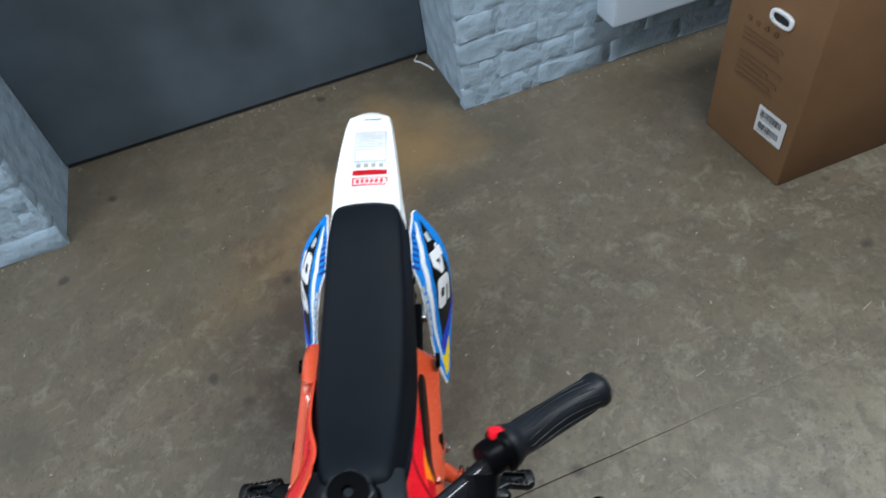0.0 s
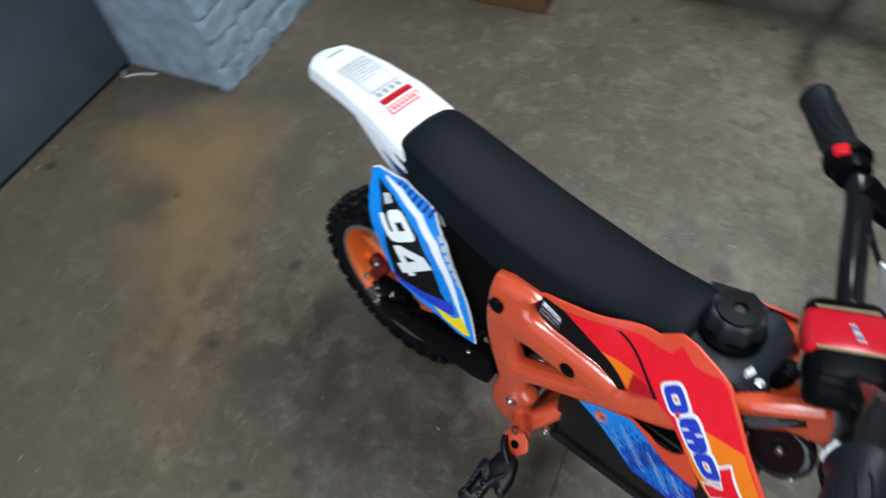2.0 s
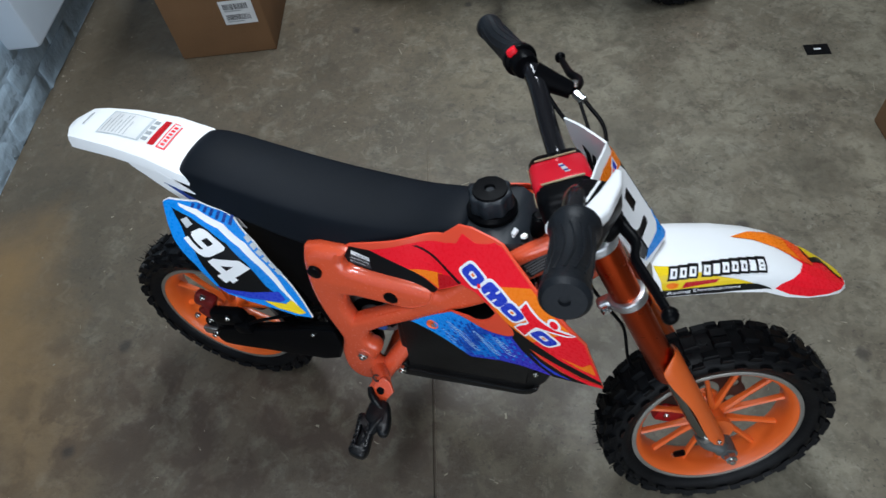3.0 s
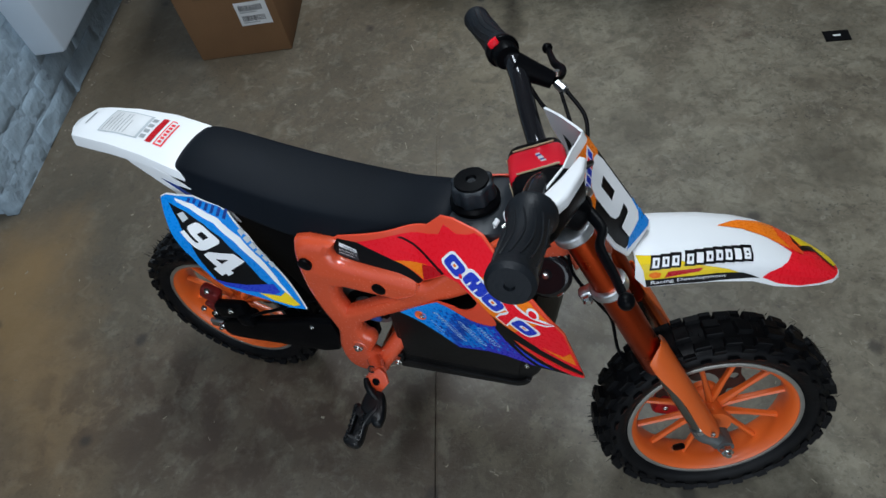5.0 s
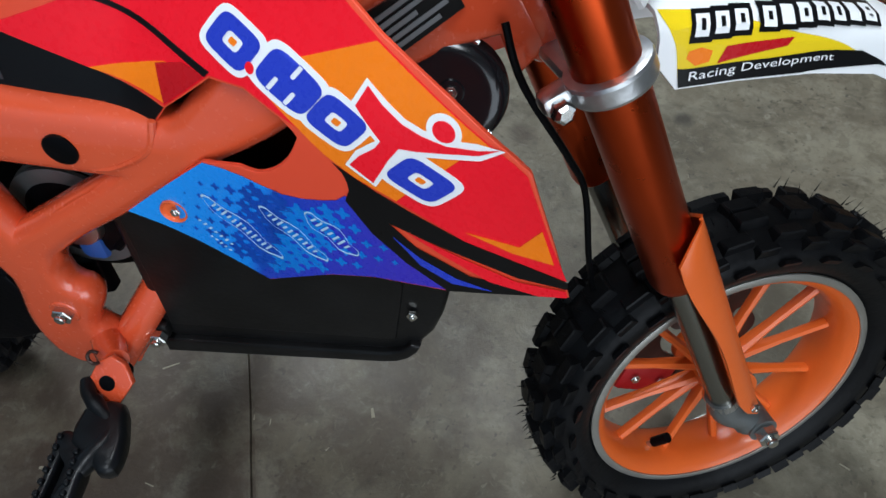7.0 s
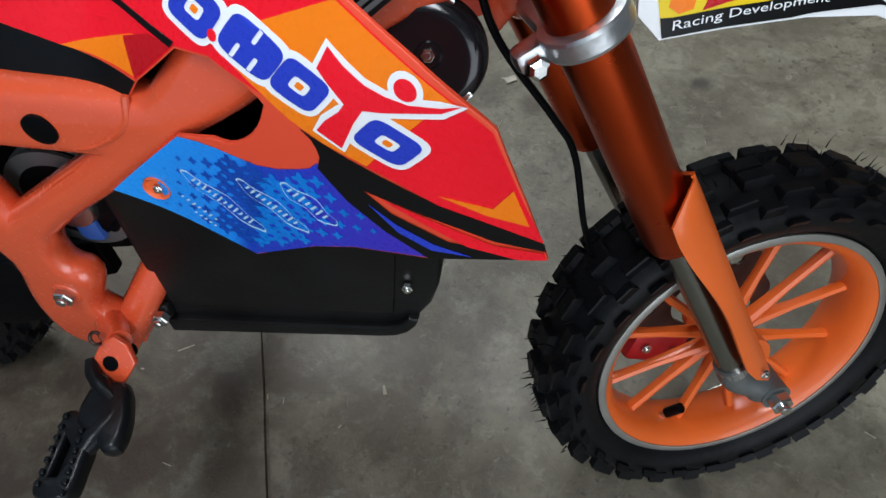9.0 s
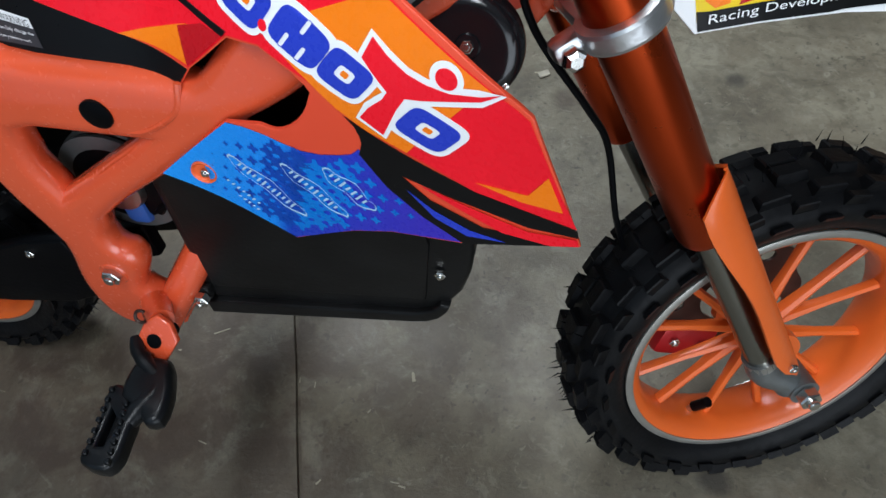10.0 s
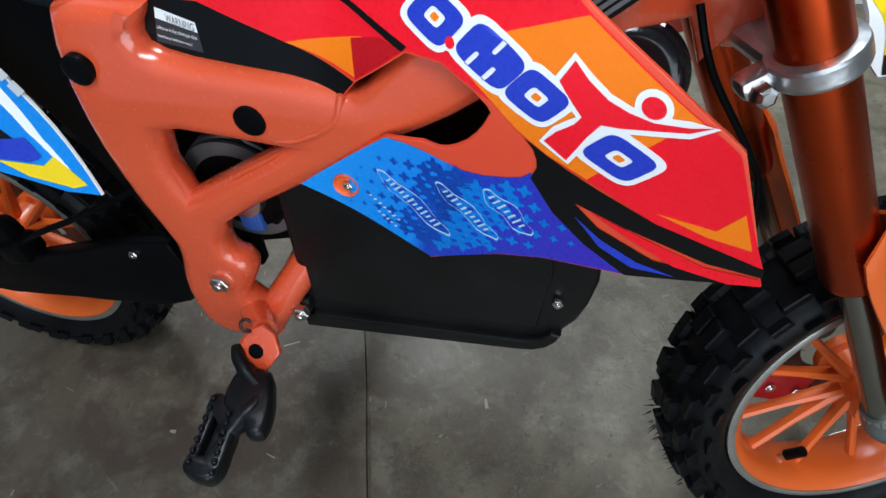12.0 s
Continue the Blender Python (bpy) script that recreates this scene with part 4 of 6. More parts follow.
# shrouds with their printed graphics
def shroud(side):
    base = [(0.3126, 0.4840), (0.3215, 0.4772), (0.3939, 0.4733), (0.4539, 0.4722), (0.4659, 0.4866), (0.4978, 0.5105), (0.519, 0.511), (0.538, 0.5035), (0.5455, 0.4985), (0.5478, 0.4955), (0.5465, 0.4926), (0.544, 0.487), (0.54, 0.4805), (0.535, 0.4745), (0.529, 0.4694), (0.5235, 0.4662), (0.519, 0.4648), (0.514, 0.4648), (0.509, 0.4655), (0.4836, 0.4601), (0.4499, 0.4318), (0.4168, 0.4057), (0.4618, 0.3886), (0.5089, 0.3695), (0.5300, 0.3820), (0.5560, 0.3957), (0.5830, 0.4057), (0.6281, 0.4144), (0.6911, 0.4388), (0.6791, 0.4728), (0.6641, 0.5118), (0.6571, 0.5167), (0.6260, 0.5338), (0.5920, 0.5498), (0.5489, 0.5758), (0.5370, 0.5770), (0.5036, 0.5765), (0.4854, 0.5724), (0.4650, 0.5539), (0.4140, 0.5397), (0.3339, 0.5178), (0.3169, 0.5061)]
    ob = part("shroud", sag(draped([base], shroud_y, side, -0.0016, 0.0032, 0.008, 0.0006), side), SHROUD_PLASTIC, bike, "orange plastic shroud with red, orange and blue graphics", None, 50)

    def print_on(name, loops, material, lift, label=""):
        return part(name, sag(draped(loops, shroud_y, side, lift, 0.0002, 0.009), side), material, ob, label, None, 50)

    print_on("graphic", [[(0.3133, 0.4837), (0.3224, 0.4787), (0.3936, 0.4745), (0.4541, 0.4739), (0.4647, 0.4864), (0.4188, 0.4982), (0.3649, 0.5156), (0.3355, 0.5149), (0.3183, 0.5053)]], BLACK_PRINT, 0.0004, "black print")
    print_on("graphic", [[(0.3648, 0.5161), (0.4187, 0.4986), (0.4658, 0.4879), (0.4977, 0.5120), (0.519, 0.5125), (0.549, 0.5012), (0.5628, 0.4905), (0.579, 0.4812), (0.607, 0.4705), (0.6361, 0.4588), (0.6882, 0.4511), (0.6781, 0.4727), (0.6626, 0.5102), (0.6561, 0.5146), (0.5910, 0.5478), (0.5479, 0.5733), (0.5369, 0.5743), (0.5280, 0.5689), (0.5117, 0.5635), (0.4915, 0.5664), (0.4854, 0.5528), (0.4681, 0.5458), (0.4148, 0.5328)]], RED_PRINT, 0.0004, "red print")
    print_on("graphic", [[(0.4196, 0.4984), (0.4487, 0.5047), (0.4684, 0.5102), (0.4955, 0.5116), (0.4660, 0.4893)]], ORANGE_PRINT, 0.0008, "orange print")
    print_on("graphic", [[(0.4660, 0.4893), (0.4626, 0.5082), (0.4811, 0.5136), (0.4955, 0.5116)]], DARK_RED_PRINT, 0.0012)
    print_on("graphic", [[(0.4244, 0.5326), (0.4298, 0.5334), (0.4985, 0.5141), (0.4955, 0.5111)]], BLACK_PRINT, 0.0013)
    print_on("graphic", [[(0.5228, 0.5185), (0.5468, 0.5310), (0.5900, 0.5475), (0.6491, 0.5177), (0.6380, 0.5165), (0.608, 0.484), (0.6, 0.474), (0.579, 0.4818), (0.5628, 0.4911), (0.549, 0.5017)]], ORANGE_PRINT, 0.0008, "orange print")
    print_on("graphic", [[(0.6361, 0.4657), (0.6631, 0.4661), (0.6725, 0.4809), (0.6807, 0.4604), (0.6601, 0.4605)]], ORANGE_PRINT, 0.0008)
    print_on("graphic", [[(0.4184, 0.4060), (0.484, 0.46), (0.4966, 0.4605), (0.5091, 0.4592), (0.5209, 0.4564), (0.5328, 0.4542), (0.5456, 0.4553), (0.5585, 0.459), (0.5662, 0.4621), (0.5714, 0.4672), (0.5890, 0.4460), (0.6100, 0.4317), (0.6551, 0.4286), (0.6270, 0.4158), (0.5830, 0.4070), (0.5560, 0.3970), (0.5298, 0.3826), (0.5088, 0.3709)]], BLUE_FADE, 0.0005, "blue print fading to violet")
    print_on("graphic", [[(0.5714, 0.464), (0.5742, 0.4722), (0.5736, 0.4772), (0.5716, 0.4826), (0.5665, 0.4878), (0.579, 0.4812), (0.59, 0.476), (0.607, 0.469), (0.6361, 0.4588), (0.6886, 0.4508), (0.6896, 0.4456), (0.6640, 0.4434), (0.6230, 0.4499), (0.5950, 0.4564), (0.6100, 0.4438), (0.6401, 0.4334), (0.6905, 0.4399), (0.6551, 0.4260), (0.6280, 0.4156), (0.6040, 0.4287), (0.5850, 0.4447)]], BLACK_PRINT, 0.0009, "black stripes")
    print_on("graphic", [[(0.6050, 0.4536), (0.6361, 0.4460), (0.6640, 0.4405), (0.6892, 0.4443), (0.6901, 0.4400), (0.6761, 0.4346), (0.6501, 0.4343), (0.6250, 0.4440)]], RED_PRINT, 0.0013, "red stripe")
    print_on("graphic", [[(0.5970, 0.4471), (0.6120, 0.4365), (0.6321, 0.4286), (0.6521, 0.4272), (0.6301, 0.4235), (0.6120, 0.4310)]], ROYAL_PRINT, 0.0013)
    # darker plus marks strewn on the blue
    marks, light_marks = bmesh.new(), bmesh.new()
    for i in range(-1, 16):
        for half in range(-6, 20):
            # the rows stand closer where the marks run into each other
            j = half / 2
            if half % 2 and not 4 <= i <= 9:
                continue
            x, z = 0.4724 + 0.0100 * i - 0.0038 * j + 0.0040 * (half % 2), 0.4531 + 0.0011 * i - 0.0106 * j
            low = 0.4095 - (x - 0.4185) * 0.36 if x < 0.509 else 0.3795 + (x - 0.509) * 0.46
            high = min(0.4010 + (x - 0.4185) * 0.80, 0.4540 if x < 0.52 else 0.4515 if x < 0.555 else 0.4585, 0.4580 - 1.05 * (x - 0.572))
            r = 0.0008 + 0.00098 * max(0, i) if i < 7 else 0.0060 - 0.00055 * (i - 7)
            if not low + 0.5 * r < z < high - 0.3 * r or (x - 0.452) ** 2 + (z - 0.413) ** 2 < 0.00014:
                continue
            w = r * 0.36
            cross = [(-0.5 * w, -r), (0.5 * w, -r), (w, -w), (r, -0.5 * w), (r, 0.5 * w), (w, w), (0.5 * w, r), (-0.5 * w, r), (-w, w), (-r, 0.5 * w), (-r, -0.5 * w), (-w, -w)]
            join(marks if i < 7 else light_marks, filled([[(x + p, z + q) for p, q in cross]], 0.0001))
    for bm, material, words_on in ((marks, DEEP_BLUE, "dark blue plus marks"), (light_marks, BLUE_PRINT, "light blue plus marks")):
        for v in bm.verts:
            v.co = Vector((v.co.x, -side * (shroud_y(v.co.x, v.co.y) - 0.00095), v.co.y))
        tagged(part("cross_pattern", bm, material, ob, words_on, None, 0), kind="stuff")
    # pale sponsor marks, unreadable
    for x, z, l, h in ((0.4790, 0.4030, 0.038, 0.006), (0.4800, 0.3935, 0.024, 0.005), (0.4998, 0.4160, 0.060, 0.012), (0.5350, 0.4242, 0.050, 0.011), (0.5600, 0.4340, 0.038, 0.013)):
        a = radians(-38)
        c, s = math.cos(a), math.sin(a)
        ring = [(x + c * u - s * w, z + s * u + c * w) for u, w in ((l / 2 * math.cos(t), h / 2 * math.sin(t) * (1 + 0.3 * math.sin(5 * t))) for t in (2 * math.pi * k / 24 for k in range(24)))]
        core = [(x + 0.97 * (p - x), z + 0.93 * (q - z)) for p, q in ring]
        if h > 0.008:
            print_on("sponsor_mark", [ring, core], PALE_PRINT, 0.0012)
        n = int(l / 0.0048)
        for i in range(n):
            u0 = -l * 0.36 + l * 0.72 * i / n
            tall = h * (0.16 + 0.10 * ((i * 7) % 3) / 2)
            bar = [(x + c * u - s * w, z + s * u + c * w) for u, w in ((u0, -tall), (u0 + 0.0013, -tall), (u0 + 0.0021, tall), (u0 + 0.0008, tall))]
            print_on("sponsor_mark", [bar], PALE_PRINT, 0.0012)
    # maker's mark in plain coloured shapes with a white rim
    def cell(cx, cz, w, h):
        """A rounded block in the axes of the mark."""
        ux, uz, vx, vz = 0.0112, -0.0050, 0.0074, 0.0080
        n = []
        for t in range(28):
            a = 2 * math.pi * t / 28
            p, q = w * math.copysign(abs(math.cos(a)) ** 0.45, math.cos(a)), h * math.copysign(abs(math.sin(a)) ** 0.45, math.sin(a))
            n.append((cx + ux * p + vx * q, cz + uz * p + vz * q))
        return n

    blocks = [(0.5135, 0.5305, 1.00, 0.98, True), (0.5450, 0.5215, 1.22, 0.98, False), (0.5705, 0.5110, 0.98, 0.98, True), (0.6130, 0.4925, 1.08, 1.02, True)]
    for cx, cz, w, h, open_ in blocks:
        print_on("mark_rim", [cell(cx, cz, w * 1.24, h * 1.30)], WHITE_PRINT, 0.0013, "white rim")
    figure = [(0.5866, 0.5305), (0.5941, 0.5245), (0.6039, 0.5190), (0.6136, 0.5163), (0.6249, 0.5150), (0.6400, 0.5172), (0.6490, 0.5200), (0.6400, 0.5150), (0.6266, 0.5118), (0.6111, 0.5083), (0.6023, 0.5072), (0.5970, 0.4995), (0.5885, 0.4830), (0.5765, 0.4905), (0.5820, 0.4972), (0.5900, 0.5036), (0.5932, 0.5082), (0.5854, 0.5158), (0.5805, 0.5209)]
    fat = []
    for k, (x, z) in enumerate(figure):
        (ax, az), (bx, bz) = figure[k - 1], figure[(k + 1) % len(figure)]
        nx, nz = -(bz - az), bx - ax
        l = math.hypot(nx, nz) + 1e-9
        fat.append((x + 0.0028 * nx / l, z + 0.0028 * nz / l))
    print_on("mark_rim", [fat], WHITE_PRINT, 0.00135, "white rim")
    ring = [(math.cos(t), math.sin(t)) for t in (2 * math.pi * k / 24 for k in range(24))]
    print_on("mark_rim", [[(0.6236 + 0.0084 * p, 0.5212 + 0.0074 * q) for p, q in ring]], WHITE_PRINT, 0.00145)
    print_on("mark_figure", [figure], RED_PRINT, 0.0018, "red figure shape")
    print_on("mark_figure", [[(0.6236 + 0.0054 * p, 0.5212 + 0.0046 * q) for p, q in ring]], RED_PRINT, 0.0019)
    for cx, cz, w, h, open_ in blocks:
        loops = [cell(cx, cz, w, h)]
        if open_:
            loops.append(cell(cx, cz, w * 0.38, h * 0.36))
            print_on("mark_core", [cell(cx, cz, w * 0.16, h * 0.16)], ORANGE_PRINT, 0.0017)
        else:
            loops += [cell(cx + ux * p + vx * q, cz + uz * p + vz * q, 0.10, 0.40) for p, q in ((-0.42, -0.60), (0.42, -0.60), (0.0, 0.62)) for ux, uz, vx, vz in ((0.0112, -0.0050, 0.0074, 0.0080),)]
        print_on("mark_block", loops, ROYAL_PRINT, 0.0017, "blue block")
    print_on("mark_rim", [[(0.5232 + 0.0042 * p, 0.5222 + 0.0040 * q) for p, q in ring]], WHITE_PRINT, 0.00135)
    print_on("mark_figure", [[(0.5232 + 0.0026 * p, 0.5222 + 0.0025 * q) for p, q in ring]], RED_PRINT, 0.0018)
    part("recess", lathe([(0.009, 0.0002), (0.0085, 0.0022), (0.0068, 0.0010), (0.0066, 0.0006)], 24, Matrix.Translation((0.452, side * 0.0955, 0.413)) @ pose(0, 0, 0, 0 if side > 0 else 180)), ORANGE_PLASTIC, ob)
    bolt(ob, (0.454, side * 0.0965, 0.4145), (0, side, 0), 0.0032, 0.003)
    return ob


right_shroud, left_shroud = shroud(-1), shroud(1)
warning = part("warning_label", draped([[(0.3369, 0.5099), (0.3629, 0.5038), (0.3657, 0.4869), (0.3340, 0.4899)]], shroud_y, -1, 0.0008, 0.0002), BLACK_INK, right_shroud, "black and white warning label", None, 0)


def label_words(text, corners, material, parent, shape, side, lift):
    bm = quad_map(words(text), *corners)
    for v in bm.verts:
        v.co = Vector((v.co.x, -side * (shape(v.co.x, v.co.y) - lift), v.co.y))
    return part("lettering", bm, material, parent, "", None, 0)


part("label_head", draped([[(0.3369, 0.5099), (0.3629, 0.5038), (0.3639, 0.4981), (0.3361, 0.5038)]], shroud_y, -1, 0.0011, 0.0002), WHITE_PRINT, warning, "", None, 0)
label_words("WARNING", ((0.3435, 0.5026), (0.3621, 0.4988), (0.3617, 0.5032), (0.3434, 0.5069)), BLACK_INK, warning, shroud_y, -1, 0.0015)
label_words("please fully charge the", ((0.3361, 0.4973), (0.3628, 0.4934), (0.3628, 0.4961), (0.3363, 0.5000)), WHITE_PRINT, warning, shroud_y, -1, 0.0012)
label_words("battery before use!", ((0.3361, 0.4925), (0.3594, 0.4894), (0.3588, 0.4917), (0.3357, 0.4948)), WHITE_PRINT, warning, shroud_y, -1, 0.0012)


DIGITS = {
    "9": [[(0.08, 0), (0.74, 0), (0.92, 0.06), (1, 0.22), (1, 0.84), (0.92, 0.95), (0.76, 1), (0.24, 1), (0.08, 0.95), (0, 0.84), (0, 0.48), (0.08, 0.37), (0.24, 0.33), (0.64, 0.33), (0.64, 0.25), (0.58, 0.21), (0.08, 0.21)], [(0.36, 0.54), (0.64, 0.54), (0.64, 0.79), (0.36, 0.79)]],
    "4": [[(0.54, 0), (0.88, 0), (0.88, 0.18), (1, 0.18), (1, 0.40), (0.88, 0.40), (0.88, 1), (0.46, 1), (0, 0.42), (0, 0.18), (0.54, 0.18)], [(0.30, 0.40), (0.54, 0.40), (0.54, 0.70)]],
}


# side panels with the racing number
def side_panel(side):
    base = [(0.0505, 0.5390), (0.0588, 0.5426), (0.1046, 0.5428), (0.1444, 0.5334), (0.1585, 0.5264), (0.1884, 0.4943), (0.2136, 0.4513), (0.2639, 0.3774), (0.2392, 0.3799), (0.1711, 0.4002), (0.1404, 0.4134), (0.1254, 0.4288), (0.1046, 0.4710), (0.0744, 0.5043), (0.0617, 0.5220)]
    ob = part("side_panel", draped([base], panel_y, side, -0.0015, 0.003, 0.014, 0.0006), WHITE_PLASTIC, bike, "white and blue side panel with the number 94", None, 40)

    def print_on(name, loops, material, lift, label=""):
        return part(name, draped(loops, panel_y, side, lift, 0.0002, 0.014), material, ob, label, None, 0)

    print_on("graphic", [[(0.0510, 0.5386), (0.0593, 0.5422), (0.1048, 0.5424), (0.1444, 0.5331), (0.1584, 0.5261), (0.1881, 0.4942), (0.2132, 0.4514), (0.2632, 0.3780), (0.2386, 0.3805), (0.1709, 0.4006), (0.1404, 0.4138), (0.1255, 0.4291), (0.1048, 0.4710), (0.0748, 0.5041), (0.0622, 0.5217)]], BLUE_PRINT, 0.0005, "blue border")
    print_on("graphic", [[(0.0754, 0.5403), (0.1058, 0.5361), (0.1461, 0.5213), (0.1776, 0.4958), (0.2031, 0.4579), (0.2264, 0.4148), (0.2468, 0.3892), (0.2408, 0.3923), (0.2170, 0.4198), (0.1943, 0.4566), (0.1695, 0.4916), (0.1413, 0.5160), (0.1045, 0.5308), (0.0784, 0.5376)]], WHITE_PRINT, 0.0009, "white stripe")
    print_on("graphic", [[(0.0669, 0.5353), (0.0993, 0.5278), (0.1267, 0.5161), (0.1526, 0.4986), (0.1762, 0.4673), (0.1970, 0.4257), (0.2217, 0.4012), (0.2065, 0.4041), (0.1697, 0.4150), (0.1325, 0.4231), (0.1216, 0.4554), (0.1092, 0.4893), (0.0869, 0.5185)]], BLACK_PRINT, 0.0011, "black number field")
    for k in range(7):
        x0 = 0.096 + 0.0095 * k
        top, low = 0.5418 - max(0, x0 - 0.104) * 0.236, 0.5378 - max(0, x0 - 0.104) * 0.36
        print_on("graphic", [[(x0, low), (x0 + 0.0045, low - 0.0012), (x0 + 0.0065, top - 0.0012), (x0 + 0.002, top)]], NAVY_PRINT, 0.0009)
    print_on("graphic", [[(0.1272, 0.4289), (0.1455, 0.4221), (0.1742, 0.4166), (0.2148, 0.4162), (0.2243, 0.4034), (0.2163, 0.4002), (0.1721, 0.4066), (0.1396, 0.4175)]], ROYAL_PRINT, 0.0014)
    print_on("graphic", [[(0.1924, 0.4026), (0.2246, 0.3974), (0.2320, 0.4032), (0.2546, 0.3846), (0.2448, 0.3828), (0.2137, 0.3909)]], YELLOW_PRINT, 0.0013, "yellow corner")
    print_on("graphic", [[(0.0843, 0.5253), (0.0932, 0.5282), (0.1033, 0.5217), (0.0955, 0.5172)]], PALE_INK, 0.0014)
    boxes = (((0.0892, 0.5091), (0.1228, 0.4805), (0.1553, 0.4931), (0.1196, 0.5198)), ((0.1197, 0.4737), (0.1452, 0.4306), (0.1845, 0.4544), (0.1536, 0.4897)))
    for digit, corners in zip("94", boxes):
        if side > 0:
            # mirrored, so that the number reads from the left as well
            a, b, c, d = boxes["94".index(digit) - 1]
            corners = (b, a, d, c)
        bm = divided(quad_map(filled(DIGITS[digit], 0), *corners), 0.012)
        for v in bm.verts:
            v.co = Vector((v.co.x, -side * (panel_y(v.co.x, v.co.y) - 0.0018), v.co.y))
        bmesh.ops.solidify(bm, geom=bm.faces[:], thickness=0.0002)
        part("number", bm, WHITE_PRINT, ob, "white racing number", None, 0)
    for k in range(6):
        t0, t1 = k / 6, (k + 0.72) / 6
        p = lambda t, w: (0.1752 + 0.0442 * t + 0.0046 * w, 0.5044 + -0.0642 * t + 0.0030 * w)
        print_on("maker_bar", [[p(t0, 0), p(t1, 0), p(t1, 1), p(t0, 1)]], PALE_INK, 0.0016)
    return ob


for side in (-1, 1):
    side_panel(side)


# rear mudguard: stations of (x, half width, height at the middle, crown, skirt)
def loft(stations, thick):
    """A shell lofted through cross-sections of equal count, thickened downwards."""
    bm = bmesh.new()
    rows = [[bm.verts.new(p) for p in row] for row in stations]
    for a, b in zip(rows, rows[1:]):
        for k in range(len(a) - 1):
            bm.faces.new((a[k], a[k + 1], b[k + 1], b[k]))
    bmesh.ops.recalc_face_normals(bm, faces=bm.faces)
    bmesh.ops.solidify(bm, geom=bm.faces[:], thickness=thick)
    return bm


def tail_row(x, half, z, crown, skirt):
    row = [(x, -half - 0.002, z - skirt - 0.004), (x, -half - 0.001, z - 0.006)]
    row += [(x, half * u, z + crown * (1 - u * u)) for u in (-0.96, -0.80, -0.5, 0, 0.5, 0.80, 0.96)]
    return row + [(x, half + 0.001, z - 0.006), (x, half + 0.002, z - skirt - 0.004)]


TAIL = [(-0.1245, 0.009, 0.596, 0.002, 0.010), (-0.1235, 0.013, 0.597, 0.002, 0.012), (-0.1085, 0.0335, 0.600, 0.003, 0.014), (-0.085, 0.0375, 0.602, 0.003, 0.014), (-0.03, 0.043, 0.602, 0.003, 0.013), (0.03, 0.0485, 0.595, 0.002, 0.011), (0.08, 0.052, 0.580, 0.0, 0.008), (0.14, 0.050, 0.555, 0.0, 0.004), (0.19, 0.048, 0.530, 0.0, 0.004)]
tail = part("rear_mudguard", loft([tail_row(*s) for s in TAIL], 0.003), WHITE_PLASTIC, bike, "white plastic rear mudguard", None, 35)
for side in (-1, 1):
    skirt = [(-0.020, 0.598), (0.040, 0.584), (0.078, 0.564), (0.110, 0.549), (0.151, 0.530), (0.167, 0.498), (0.150, 0.503), (0.113, 0.506), (0.091, 0.519), (0.045, 0.547), (0.000, 0.575)]
    lean = lambda x, z: -0.0465 - 0.11 * min(x, 0.1) - 0.02 * (0.56 - z)
    wing = part("tail_wing", draped([skirt], lean, side, -0.0012, 0.0025, 0.008, 0.0005), WHITE_PLASTIC, tail)
    part("graphic", draped([[(0.052, 0.5600), (0.106, 0.5460), (0.146, 0.5270), (0.160, 0.5030), (0.140, 0.5080), (0.118, 0.5180), (0.096, 0.5330)]], lean, side, 0.0008, 0.0003, 0.008), NAVY_PRINT, wing, "dark blue flash", None, 0)
    part("graphic", draped([[(0.112, 0.5430), (0.146, 0.5265), (0.160, 0.5030), (0.140, 0.5080), (0.122, 0.5180)]], lean, side, 0.0013, 0.0003, 0.008), BLUE_PRINT, wing, "blue flash", None, 0)


def tail_z(x):
    for (x0, _, z0, c0, _), (x1, _, z1, c1, _) in zip(TAIL, TAIL[1:]):
        if x <= x1:
            t = (x - x0) / (x1 - x0)
            return z0 + c0 + (z1 + c1 - z0 - c0) * t
    return 0.53


def tail_print(name, x0, x1, y0, y1, material, lift, label=""):
    bm = bmesh.new()
    bmesh.ops.create_grid(bm, x_segments=10, y_segments=4, size=0.5)
    for v in bm.verts:
        x, y = x0 + (x1 - x0) * (v.co.x + 0.5), y0 + (y1 - y0) * (v.co.y + 0.5)
        v.co = Vector((x, y, tail_z(x) + lift - 0.003 * (y / 0.045) ** 2))
    return part(name, bm, material, tail, label, None, 0)


CENTRE = 0.004
notice = tail_print("notice_label", -0.066, 0.004, CENTRE - 0.024, CENTRE + 0.026, PALE_INK, 0.0006, "pale grey notice label")
tail_print("label_paper", -0.064, 0.000, CENTRE - 0.022, CENTRE + 0.024, WHITE_PAPER, 0.0009)
for k in range(7):
    tail_print("print_line", -0.060 + 0.0062 * k, -0.0588 + 0.0062 * k, CENTRE - 0.020, CENTRE + (0.020 if k % 3 else 0.008), GREY_INK, 0.0012)
for k in range(4):
    tail_print("handling_mark", 0.006, 0.0145, CENTRE - 0.020 + 0.0115 * k, CENTRE - 0.013 + 0.0115 * k, GREY_INK, 0.0009)
tail_print("warning_strip", 0.019, 0.029, CENTRE - 0.025, CENTRE + 0.027, DARK_RED_PRINT, 0.0009, "red warning strip")
tail_print("warning_strip", 0.033, 0.046, CENTRE - 0.026, CENTRE + 0.028, RED_PRINT, 0.0009, "red warning strip")
tail_print("strip_line", 0.0350, 0.0440, CENTRE - 0.0235, CENTRE + 0.0255, WHITE_PAPER, 0.0012)
